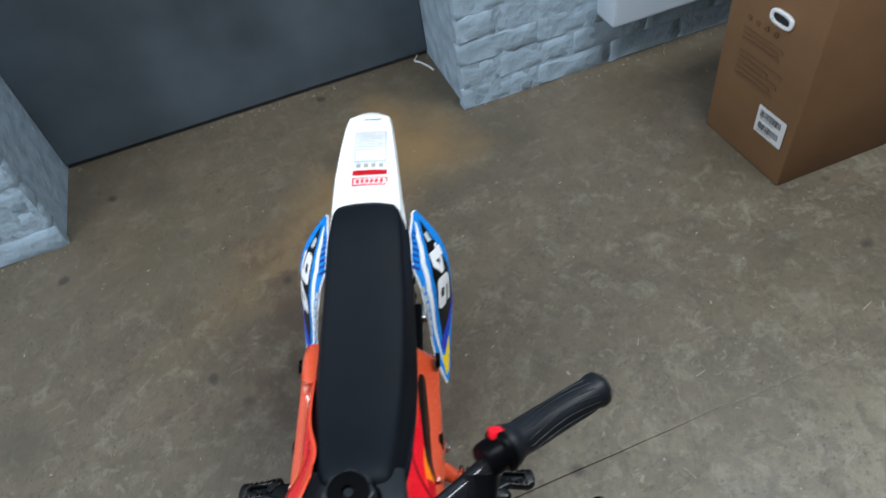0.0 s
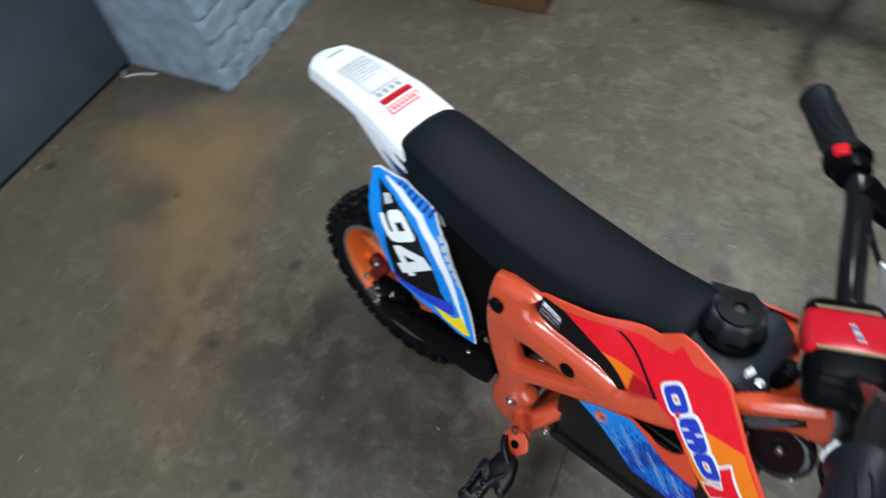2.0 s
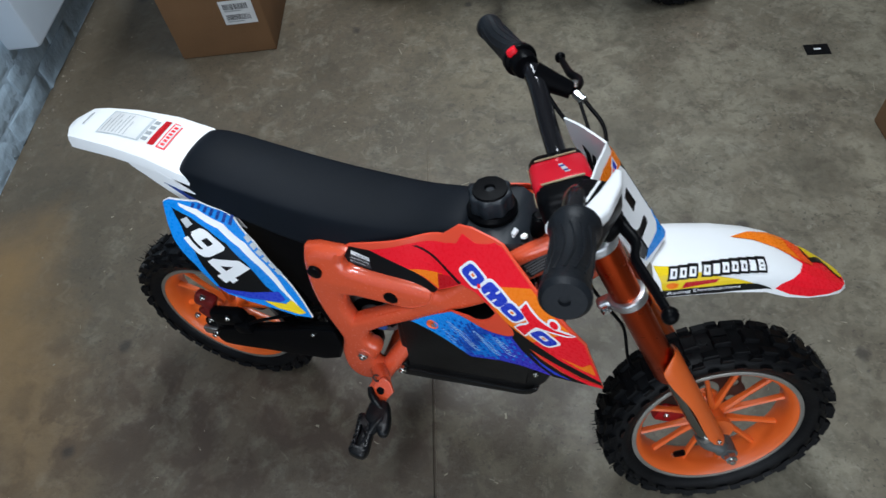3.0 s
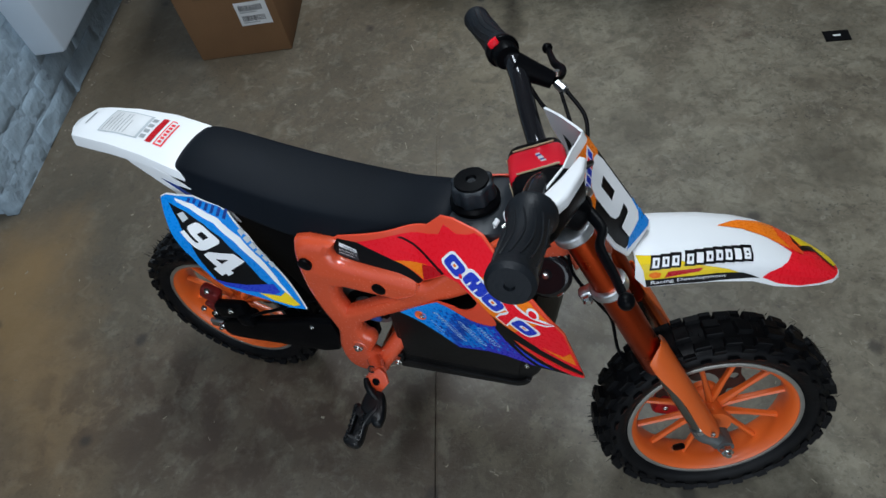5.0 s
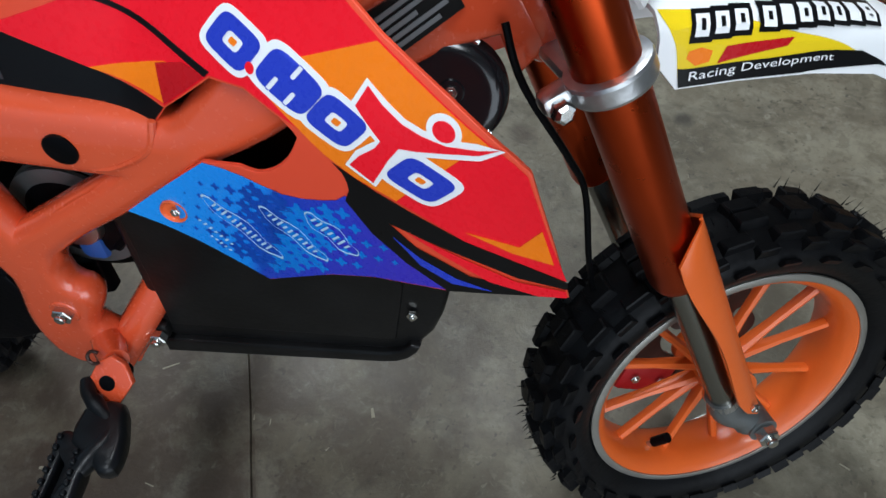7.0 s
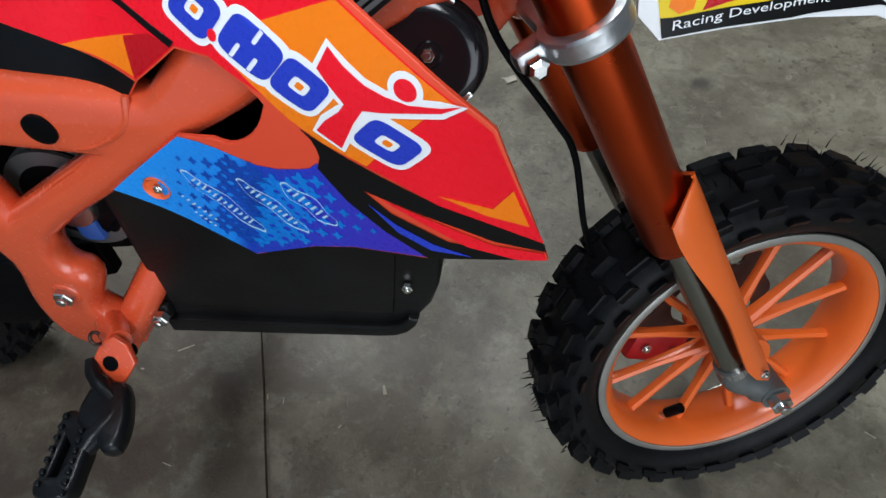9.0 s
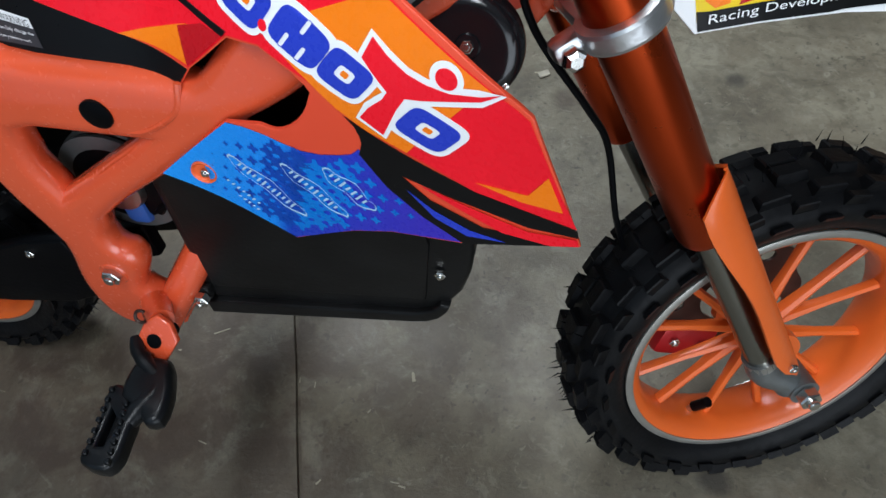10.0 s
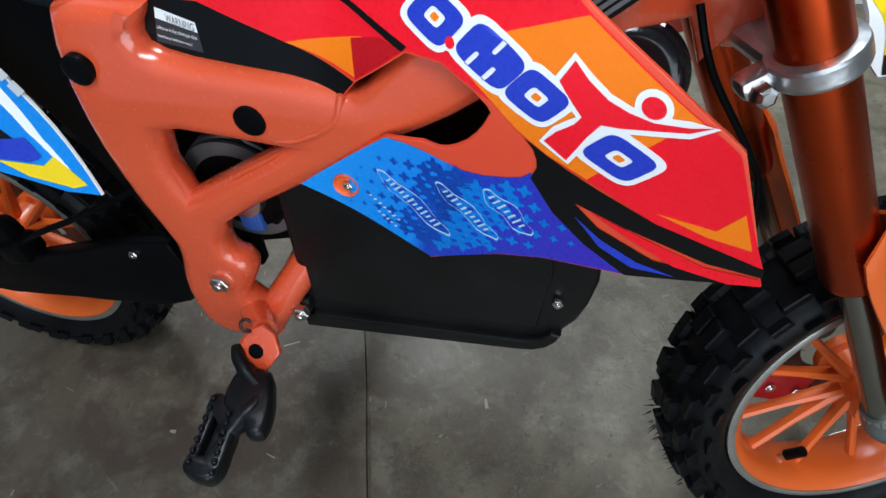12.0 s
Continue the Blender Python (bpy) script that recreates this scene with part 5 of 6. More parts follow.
for k in range(6):
    tail_print("strip_line", 0.0368, 0.0422, CENTRE - 0.0200 + 0.0072 * k, CENTRE - 0.0152 + 0.0072 * k, RED_PRINT, 0.0015)
tail_print("strip_line", -0.099, -0.0965, CENTRE - 0.012, CENTRE + 0.016, GREY_INK, 0.0009)


# seat
def seat_row(x, half, top, low, round_):
    """Half outline from the lower right edge over the top to the lower left edge."""
    flare = 0.008 * max(0.0, min(1.0, (x - 0.22) / 0.2))
    row = [(-half - 0.010, low), (-half - 0.008, low + 0.012), (-half - 0.004, top - 0.034), (-half + 0.001 + flare * 0.6, top - 0.011), (-half + 0.003 + flare, top - 0.0035), (-half + 0.010 + flare, top - 0.0005), (-half * 0.4, top + round_ * 0.8), (0, top + round_)]
    row += [(-y, z) for y, z in reversed(row[:-1])]
    return [(x, y, z) for y, z in row]


SEAT = [(0.068, 0.03, 0.566, 0.552, 0.0), (0.072, 0.043, 0.58, 0.548, 0.003), (0.085, 0.051, 0.588, 0.542, 0.006), (0.12, 0.0545, 0.5835, 0.5306, 0.007), (0.18, 0.056, 0.5695, 0.512, 0.005), (0.24, 0.0585, 0.5575, 0.492, 0.004), (0.3, 0.06, 0.5495, 0.488, 0.004), (0.36, 0.0605, 0.5465, 0.496, 0.004), (0.42, 0.056, 0.5485, 0.506, 0.004), (0.462, 0.052, 0.558, 0.5217, 0.004), (0.484, 0.049, 0.56, 0.534, 0.003), (0.492, 0.046, 0.555, 0.538, 0.002), (0.495, 0.04, 0.548, 0.54, 0.0)]


def seat_body():
    bm = bmesh.new()
    rows = [[bm.verts.new(p) for p in seat_row(*s)] for s in SEAT]
    n = len(rows[0])
    for a, b in zip(rows, rows[1:]):
        for k in range(n - 1):
            bm.faces.new((a[k], a[k + 1], b[k + 1], b[k]))
        bm.faces.new((a[-1], a[0], b[0], b[-1]))
    bm.faces.new(rows[0]), bm.faces.new(rows[-1])
    return bm


seat = part("seat", seat_body(), VINYL, bike, "black vinyl seat", None, 80)
smooth = seat.modifiers.new("smooth", "SUBSURF")
smooth.levels = smooth.render_levels = 2
for side in (-1, 1):
    inner = [(0.150, 0.535), (0.290, 0.500), (0.278, 0.410), (0.292, 0.315), (0.286, 0.220), (0.262, 0.215), (0.240, 0.300), (0.222, 0.345), (0.195, 0.400), (0.160, 0.450)]
    part("inner_panel", plate([rounded(inner, 2)], side * 0.049, 0.010, 0.002), BLACK_PLASTIC, bike, "black plastic inner panel")

# tank cover and filler cap
tank = part("tank_cover", loft([[(x, -w, z - 0.05), (x, -w, z - 0.004), (x, -w * 0.95, z), (x, 0, z + 0.003), (x, w * 0.95, z), (x, w, z - 0.004), (x, w, z - 0.05)] for x, w, z in ((0.470, 0.054, 0.548), (0.500, 0.058, 0.556), (0.545, 0.055, 0.557), (0.566, 0.044, 0.552), (0.578, 0.034, 0.536), (0.582, 0.028, 0.512))], 0.003), SLATE, bike, "slate black plastic tank cover", None, 50)
lobes = [((0.027 + 0.0016 * math.cos(8 * a)) * math.cos(a), (0.027 + 0.0016 * math.cos(8 * a)) * math.sin(a)) for a in (2 * math.pi * k / 96 for k in range(96))]
cap_m = Matrix.Translation((0.516, 0.0, 0.563)) @ pose(0, 0, 0, 0, -4, 0)
cap = part("filler_cap", moved(filled([lobes], 0.030, 0.004, 3), Matrix.Translation((0, 0, 0.016))), SLATE, bike, "black lobed filler cap", cap_m, 40)
part("cap_top", lathe([(0.023, 0.030), (0.022, 0.034), (0.007, 0.0345), (0.005, 0.031), (0.0012, 0.031)], 32, pose(0, 0, 0, 90)), BLACK_PLASTIC, cap)
part("cap_skirt", lathe([(0.033, -0.004), (0.033, 0.002), (0.029, 0.006)], 32, pose(0, 0, 0, 90)), BLACK_PLASTIC, cap)
run = Vector((0.012, 0.019, 0.023)).normalized()
strip_m = Matrix((run, run.cross(Vector((-0.5, -0.4, 0.75))).normalized(), run.cross(Vector((-0.5, -0.4, 0.75))).cross(run).normalized() * -1)).transposed().to_4x4()
strip_m.translation = Vector((0.549, -0.0385, 0.5515))
strap = part("tank_strap", block(0.032, 0.007, 0.003, (0, 0, 0), 0.0006), WHITE_PLASTIC, bike, "white strap with dark ticks", strip_m)
for k in range(6):
    part("tick", block(0.0016, 0.0072, 0.0034, (-0.011 + 0.0036 * k, 0, 0)), GREY_INK, strap, "", None, 0)

# battery box, motor, swing arm
bat = [(0.379, 0.400), (0.377, 0.354), (0.376, 0.236), (0.382, 0.222), (0.572, 0.2395), (0.588, 0.2450), (0.600, 0.2560), (0.610, 0.2720), (0.617, 0.2950), (0.621, 0.3200), (0.620, 0.3450), (0.600, 0.405)]
box = part("battery_box", plate([bat], 0, 0.134, 0.006), BOX_BLACK, bike, "scuffed black battery box")
part("box_lip", plate([[(0.374, 0.224), (0.375, 0.206), (0.568, 0.2297), (0.580, 0.2325), (0.590, 0.2390), (0.597, 0.2485), (0.600, 0.2580), (0.592, 0.2590), (0.584, 0.2490), (0.570, 0.2430)]], 0, 0.146, 0.003), BOX_BLACK, box)
for y in (-0.0685, 0.0685):
    part("box_side", plate([[(0.388, 0.395), (0.388, 0.246), (0.580, 0.262), (0.588, 0.330), (0.576, 0.400)]], y, 0.004, 0.0015), BOX_BLACK, box)
bolt(box, (0.594, -0.0685, 0.297), (0, -1, 0), 0.0045, 0.004)
bolt(box, (0.378, -0.0755, 0.236), (0, -1, 0), 0.0075, 0.008)
part("lip_tab", block(0.022, 0.010, 0.016, (0.374, -0.070, 0.238), 0.003), BOX_BLACK, box)
part("inner_cover", plate([rounded([(0.200, 0.300), (0.196, 0.470), (0.450, 0.470), (0.450, 0.400), (0.395, 0.300), (0.390, 0.250), (0.335, 0.226), (0.262, 0.208), (0.225, 0.235)], 2)], 0.020, 0.020, 0.004), BLACK_PLASTIC, bike, "black inner cover")
motor = part("motor", lathe([(0.030, -0.060), (0.046, -0.056), (0.048, -0.040), (0.048, 0.050), (0.040, 0.058)], 40, Matrix.Translation((0.342, 0, 0.352))), BLACK_PLASTIC, bike, "black electric motor")
part("motor_ribs", lathe([(0.036, -0.0585), (0.0475, -0.0575), (0.0475, -0.0545), (0.044, -0.053), (0.0485, -0.051), (0.0485, -0.048), (0.044, -0.0465), (0.0485, -0.0445), (0.0485, -0.0415)], 40, Matrix.Translation((0.342, 0, 0.352))), DARK_ALLOY, motor, "grey ribbed end cap")
part("motor_plate", lathe([(0.020, -0.066), (0.022, -0.062), (0.022, -0.058)], 24, Matrix.Translation((0.342, 0, 0.352))), ALLOY, motor)
part("connector", block(0.022, 0.016, 0.026, (0.346, -0.056, 0.325), 0.006), BLUE_WIRE, bike, "blue plug connector")
part("wire", tube(curve_through([(0.365, -0.058, 0.325), (0.378, -0.055, 0.345), (0.370, -0.050, 0.380), (0.345, -0.05, 0.400)], 5), 0.004, 8), BLACK_PLASTIC, bike)
for side in (-1, 1):
    arm = part("swing_arm", plate([[(0.340, 0.305), (0.340, 0.265), (0.250, 0.232), (0.060, 0.170), (-0.018, 0.170), (-0.022, 0.203), (0.060, 0.208), (0.200, 0.262)]], side * 0.052, 0.016, 0.004), BLACK_PLASTIC, bike, "black swing arm")
    bolt(arm, (0, side * 0.060, RADIUS), (0, side, 0), 0.009, 0.010)
    bolt(arm, (0.26, side * 0.060, 0.272), (0, side, 0), 0.0045, 0.004)
    part("chain_adjuster", block(0.030, 0.010, 0.018, (-0.012, side * 0.062, RADIUS), 0.003), ALLOY, arm)
guard = part("chain_guard", plate([rounded([(0.262, 0.288), (0.258, 0.208), (0.190, 0.186), (0.120, 0.176), (0.060, 0.166), (0.014, 0.162), (0.006, 0.186), (0.030, 0.212), (0.096, 0.232), (0.165, 0.258)], 2)], -0.066, 0.012, 0.003), BLACK_PLASTIC, bike, "black chain guard")
bolt(guard, (0.222, -0.0715, 0.268), (0, -1, 0), 0.0045, 0.004)
caliper = part("rear_caliper", moved(block(0.040, 0.022, 0.034, (0, 0, 0), 0.008), Matrix.Translation((-0.006, -0.046, 0.256)) @ pose(0, 0, 0, 0, 25, 0)), SHADED_RED_METAL, bike, "red brake caliper, coloured darker for the shade at the rear wheel", None)
part("caliper_arm", moved(block(0.030, 0.014, 0.026, (0, 0, 0), 0.006), Matrix.Translation((-0.012, -0.050, 0.226)) @ pose(0, 0, 0, 0, -40, 0)), SHADED_RED_METAL, caliper)
part("caliper_body", moved(join(block(0.072, 0.024, 0.036, (0, 0, 0), 0.009), block(0.034, 0.030, 0.026, (0.030, -0.004, -0.016), 0.007), block(0.026, 0.020, 0.024, (-0.032, 0.004, -0.020), 0.006)), Matrix.Translation((0.046, -0.060, 0.243)) @ pose(0, 0, 0, 0, -14, 0)), BLACK_PLASTIC, caliper, "black caliper body")
for x, z, y in ((-0.026, 0.224, -0.059), (0.006, 0.283, -0.057), (0.058, 0.262, -0.073), (0.012, 0.236, -0.068)):
    bolt(caliper, (x, y, z), (0, -1, 0), 0.0052, 0.006)
part("brake_hose", tube(curve_through([(0.070, -0.064, 0.225), (0.110, -0.070, 0.262), (0.180, -0.066, 0.300), (0.250, -0.060, 0.340)], 6), 0.003, 8), BLACK_PLASTIC, bike)

# horn and controller
horn_m = Matrix.Translation((0.6155, -0.033, 0.4735)) @ Vector((0.02, -0.90, 0.44)).to_track_quat("Y", "Z").to_matrix().to_4x4()
horn = part("horn", lathe([(0.020, -0.026), (0.028, -0.018), (0.0335, -0.010), (0.0345, -0.004), (0.0335, -0.001), (0.030, 0.0015), (0.026, 0.0035), (0.0185, 0.0030), (0.012, 0.0005), (0.008, 0.0), (0.007, 0.002)], 56, horn_m), GLOSS_BLACK, bike, "gloss black disc horn")
part("horn_nut", hexagon(0.0042, 0.003, horn_m @ Matrix.Translation((0, 0.002, 0))), STEEL, horn, "", None, 30)
for a in (0.2, 2.3, 4.4):
    part("rivet", block(0.0035, 0.002, 0.010, (0, 0, 0), 0.0008), STEEL, horn, "", horn_m @ Matrix.Rotation(a, 4, "Y") @ Matrix.Translation((0.0325, 0.000, 0)))
part("controller", block(0.060, 0.070, 0.080, (0.565, 0.030, 0.400), 0.008), BLACK_PLASTIC, bike, "black controller case")


# ---- the steered front end, built straight ahead and then turned ----
def front_part(name, bm, material, parent=None, label="", smooth=40):
    """Parts of the front end; those under another part are placed with it."""
    bm = moved(bm, TURNED)
    return part(name, bm, material, parent or bike, label, None, smooth)


LEG = 0.0687
for side in (-1, 1):
    y = side * LEG
    leg = front_part("fork_leg", tube([along(0.104, y, 0.006), along(0.102, y, 0.006), along(-0.160, y), along(-0.166, y)], [0.0165, 0.0184, 0.0184, 0.0168], 32), COPPER, None, "copper-orange anodised fork tube")
    front_part("stanchion", tube([along(-0.150, y), along(-0.335, y)], 0.0104, 24), STANCHION, leg, "grey steel stanchion")
    front_part("seal", tube([along(-0.322, y), along(-0.330, y)], 0.0130, 24), ALLOY, leg)
    foot = tube(curve_through([along(-0.322, y), along(-0.345, y), along(-0.362, y, 0.010), Vector((0.857, y, 0.172))], 4), 0.0130, 16)
    front_part("axle_lug", foot, DARK_ALLOY, leg, "grey cast axle lug")
    front_part("axle_lug", tube([(0.863, y - 0.014, 0.174), (0.863, y + 0.014, 0.174)], 0.0122, 20), DARK_ALLOY, leg)
    nut_m = TURNED @ Matrix.Translation((0.863, y + side * 0.014, 0.174)) @ pose(0, 0, 0, 0 if side > 0 else 180)
    part("axle_nut", hexagon(0.0095, 0.010, nut_m), STEEL, leg, "", None, 30)
    # guard: a shell round the front and outside of the lower leg
    rows = []
    for t in range(15):
        u = t / 14
        s = -0.114 - 0.228 * u
        r = 0.0265 - 0.004 * u
        half = radians(66 - 20 * u) * (1 + 0.10 * math.sin(9 * u)) * (0.12 + 0.88 * math.sqrt(1 - (1 - min(1, u / 0.09)) ** 2)) * (1.0 if u < 0.86 else 1 - ((u - 0.86) / 0.14) ** 2 * 0.6)
        mid = radians(30)
        rows.append([along(s, y + side * r * math.sin(mid + half * k / 6), r * math.cos(mid + half * k / 6) + 0.003 * u) for k in range(-6, 7)])
    front_part("fork_guard", loft(rows, 0.0025), ORANGE_WHEEL, leg, "orange plastic fork guard", 50)
    bolt_at = TURNED @ along(-0.324, y + side * 0.020, 0.016)
    bolt(leg, bolt_at, (0.35, side * 0.9, 0.1), 0.0040, 0.003)


def triple_clamp(s, name, thick, label):
    body = block(0.034, 2 * LEG - 0.02, thick, (0, 0, 0), 0.006)
    for y in (-LEG, LEG):
        ring = [(0.0190, -thick / 2), (0.0232, -thick / 2 + 0.001), (0.0240, -thick / 2 + 0.003), (0.0240, thick / 2 - 0.003), (0.0232, thick / 2 - 0.001), (0.0190, thick / 2)]
        body = join(body, lathe(ring, 40, Matrix.Translation((0.004, y, 0)) @ pose(0, 0, 0, 90)))
    return front_part(name, moved(body, column(s)), CAST, None, label, 20)


upper = triple_clamp(0.098, "upper_clamp", 0.014, "silver cast upper fork clamp")
lower = triple_clamp(0.000, "lower_clamp", 0.0145, "silver cast lower fork clamp")
for side in (-1, 1):
    front_part("clamp_ear", moved(block(0.022, 0.017, 0.0135, (0, 0, 0), 0.005), column(-0.001, side * 0.063, -0.024)), ALLOY, lower)
    nut = moved(lathe([(0.0056, 0), (0.0066, 0.002), (0.0066, 0.006), (0.0058, 0.008), (0.0036, 0.0095)], 6), column(-0.003, side * 0.0705, -0.0265) @ pose(0, 0, 0, 0, 0, 0 if side > 0 else 180))
    front_part("pinch_bolt", nut, STEEL, lower, "", 30)


# front mudguard
def guard_row(x, half, z, drop, crown):
    out = min(0.004, half * 0.1)
    row = [(x, -half - out, z - drop), (x, -half - out * 0.5, z - drop * 0.45), (x, -half * 0.98, z - min(0.007, drop * 0.3)), (x, -half * 0.82, z)]
    row += [(x, half * u, z + crown * (1 - u * u)) for u in (-0.45, 0)]
    return row + [(px, -py, pz) for px, py, pz in reversed(row[:-1])]


GUARD = [(0.711, 0.050, 0.522, 0.026, 0.004), (0.724, 0.052, 0.522, 0.040, 0.005), (0.760, 0.053, 0.521, 0.037, 0.006), (0.810, 0.053, 0.517, 0.033, 0.006), (0.855, 0.052, 0.509, 0.030, 0.006), (0.885, 0.050, 0.500, 0.034, 0.006), (0.915, 0.046, 0.486, 0.028, 0.006), (0.945, 0.039, 0.470, 0.018, 0.005), (0.968, 0.0305, 0.456, 0.010, 0.003), (0.980, 0.022, 0.4495, 0.004, 0.001), (0.986, 0.012, 0.446, 0.0020, 0.0)]
fender = front_part("front_mudguard", loft([guard_row(*s) for s in GUARD], 0.003), WHITE_PLASTIC, None, "white front mudguard with red and yellow graphics", 45)


def guard_at(x, k):
    """A point of the mudguard's skin: k from -1 (right edge) over 0 (ridge) to 1 (left edge)."""
    for s0, s1 in zip(GUARD, GUARD[1:]):
        if x <= s1[0]:
            t = max(0, (x - s0[0]) / (s1[0] - s0[0]))
            a, b = guard_row(*s0), guard_row(*s1)
            break
    else:
        a = b = guard_row(*GUARD[-1])
        t = 0
    j = (k + 1) / 2 * (len(a) - 1)
    i = min(int(j), len(a) - 2)
    f = j - i
    pa, pb = (Vector(a[i]).lerp(Vector(a[i + 1]), f), Vector(b[i]).lerp(Vector(b[i + 1]), f))
    return pa.lerp(pb, t)


def guard_print(name, loop, material, lift, label="", parent=None):
    """A print on the mudguard, outlined in (x, k)."""
    scale = 0.08  # brings k near metres, so that long edges are cut evenly
    bm = divided(filled([[(x, k * scale) for x, k in loop]], 0), 0.008)
    for v in bm.verts:
        x, k = v.co.x, max(-1, min(1, v.co.y / scale))
        p = guard_at(x, k)
        out = (guard_at(x, min(1, k + 0.02)) - guard_at(x, max(-1, k - 0.02))).cross(guard_at(x + 0.004, k) - guard_at(x - 0.004, k))
        if out.z < 0:
            out = -out
        v.co = p + out.normalized() * lift
    return front_part(name, bm, material, parent or fender, label, 0)


guard_print("graphic", [(0.712, -0.40), (0.718, -0.70), (0.724, -0.94), (0.780, -0.93), (0.840, -0.86), (0.815, -0.76), (0.789, -0.66), (0.758, -0.52), (0.730, -0.41)], YELLOW_PRINT, 0.0006, "yellow print")
guard_print("graphic", [(0.723, -0.90), (0.725, -0.99), (0.800, -0.985), (0.862, -0.92), (0.840, -0.84), (0.822, -0.845), (0.780, -0.88)], BLACK_PRINT, 0.0009, "black strip")
guard_print("graphic", [(0.880, -0.04), (0.884, 0.30), (0.906, 0.36), (0.927, 0.22), (0.950, 0.40), (0.970, 0.40), (0.984, 0.2), (0.985, -0.3), (0.970, -0.80), (0.950, -0.93), (0.921, -0.97), (0.890, -0.95), (0.866, -0.90), (0.892, -0.55), (0.912, -0.22), (0.898, -0.12)], RED_PRINT, 0.0006, "red print")
guard_print("graphic", [(0.825, 0.06), (0.848, 0.17), (0.873, 0.26), (0.906, 0.38), (0.922, 0.24), (0.914, -0.17), (0.898, -0.11), (0.880, -0.04), (0.855, 0.03)], ORANGE_PRINT, 0.0010, "orange flash")
guard_print("graphic", [(0.908, 0.36), (0.924, 0.24), (0.936, -0.06), (0.928, -0.20), (0.914, -0.18), (0.904, 0.05)], RED_ORANGE, 0.0014, "red-orange flash")
guard_print("graphic", [(0.930, 0.32), (0.951, 0.42), (0.970, 0.44), (0.984, 0.30), (0.986, -0.10), (0.976, -0.20), (0.954, 0.14), (0.932, -0.02), (0.928, 0.14)], YELLOW_PRINT, 0.0010, "yellow tip")
guard_print("graphic", [(0.926, 0.20), (0.930, -0.04), (0.954, 0.15), (0.976, -0.22), (0.978, -0.32), (0.955, 0.02), (0.930, -0.13), (0.923, 0.02)], BLACK_PRINT, 0.0018)
# the tuner's mark in plain bars, with the line of words beneath it
x = 0.729
for k in range(10):
    if k == 3:
        x += 0.006
    t = (x - 0.729) / 0.125
    k0, k1 = -0.70 + 0.22 * t, -0.46 + 0.19 * t

    def slanted(x0, x1, low, high):
        """A leaning bar between two heights of the mark."""
        return [(x + x0 + 0.0022 * h, k0 + (k1 - k0) * h + 0.016 * (x1 - x0) / 0.01 * w) for x0, h, w in ((x0, low, 0), (x1, low, 1), (x1, high, 1), (x0, high, 0))]

    guard_print("mark_bar", slanted(-0.0014, 0.0120, -0.20, 1.20), BLACK_PRINT, 0.0012)
    guard_print("mark_bar", slanted(0.0010, 0.0092, 0.04, 0.96), WHITE_PRINT, 0.0016)
    if k not in (4, 8):
        guard_print("mark_bar", slanted(0.0040, 0.0066, 0.30, 0.72), BLACK_PRINT, 0.0020)
    x += 0.0118
guard_print("mark_bar", [(0.746, -0.885), (0.788, -0.815), (0.792, -0.735), (0.750, -0.800)], DARK_RED_PRINT, 0.0010)
guard_print("mark_bar", [(0.727, -0.845), (0.733, -0.885), (0.741, -0.870), (0.742, -0.815), (0.735, -0.790), (0.728, -0.810)], ORANGE_PRINT, 0.0010)


def guard_words(text, x0, x1, k0, k1, rise, material, lift):
    bm = divided(quad_map(words(text), (x0, k0 * 0.08), (x1, (k0 + rise) * 0.08), (x1, (k1 + rise) * 0.08), (x0, k1 * 0.08)), 0.01)
    for v in bm.verts:
        p = guard_at(v.co.x, max(-1, min(1, v.co.y / 0.08)))
        v.co = p + Vector((0, -1, 0.25)).normalized() * lift
    return front_part("lettering", bm, material, fender, "", 0)


guard_words("Racing Development", 0.730, 0.820, -0.975, -0.915, 0.05, WHITE_PRINT, 0.0018)

# front panel with the racing number: folded at the middle, its wings swept back
def panel_at(u, w):
    """u from -1 (right) to 1 (left), w from 0 (foot) to 1 (top)."""
    foot, top = Vector((0.7355, 0, 0.540)), Vector((0.650, 0, 0.675))
    half = 0.048 + 0.037 * w
    back = (0.038 + 0.002 * w) * abs(u) ** 1.12
    p = foot.lerp(top, w)
    return p + Vector((-back, u * half, -(0.018 - 0.014 * w) * abs(u)))


def panel_bm(loop, lift, depth=0.0, longest=0.010):
    bm = divided(filled([[(u * 0.05, w * 0.18) for u, w in loop]], depth), longest)
    for v in bm.verts:
        u, w, d = v.co.x / 0.05, v.co.y / 0.18, v.co.z
        side = -1 if u < 0 else 1
        v.co = panel_at(u, w) + Vector((0.62, side * 0.62, 0.34)).normalized() * (lift + d)
    return bm


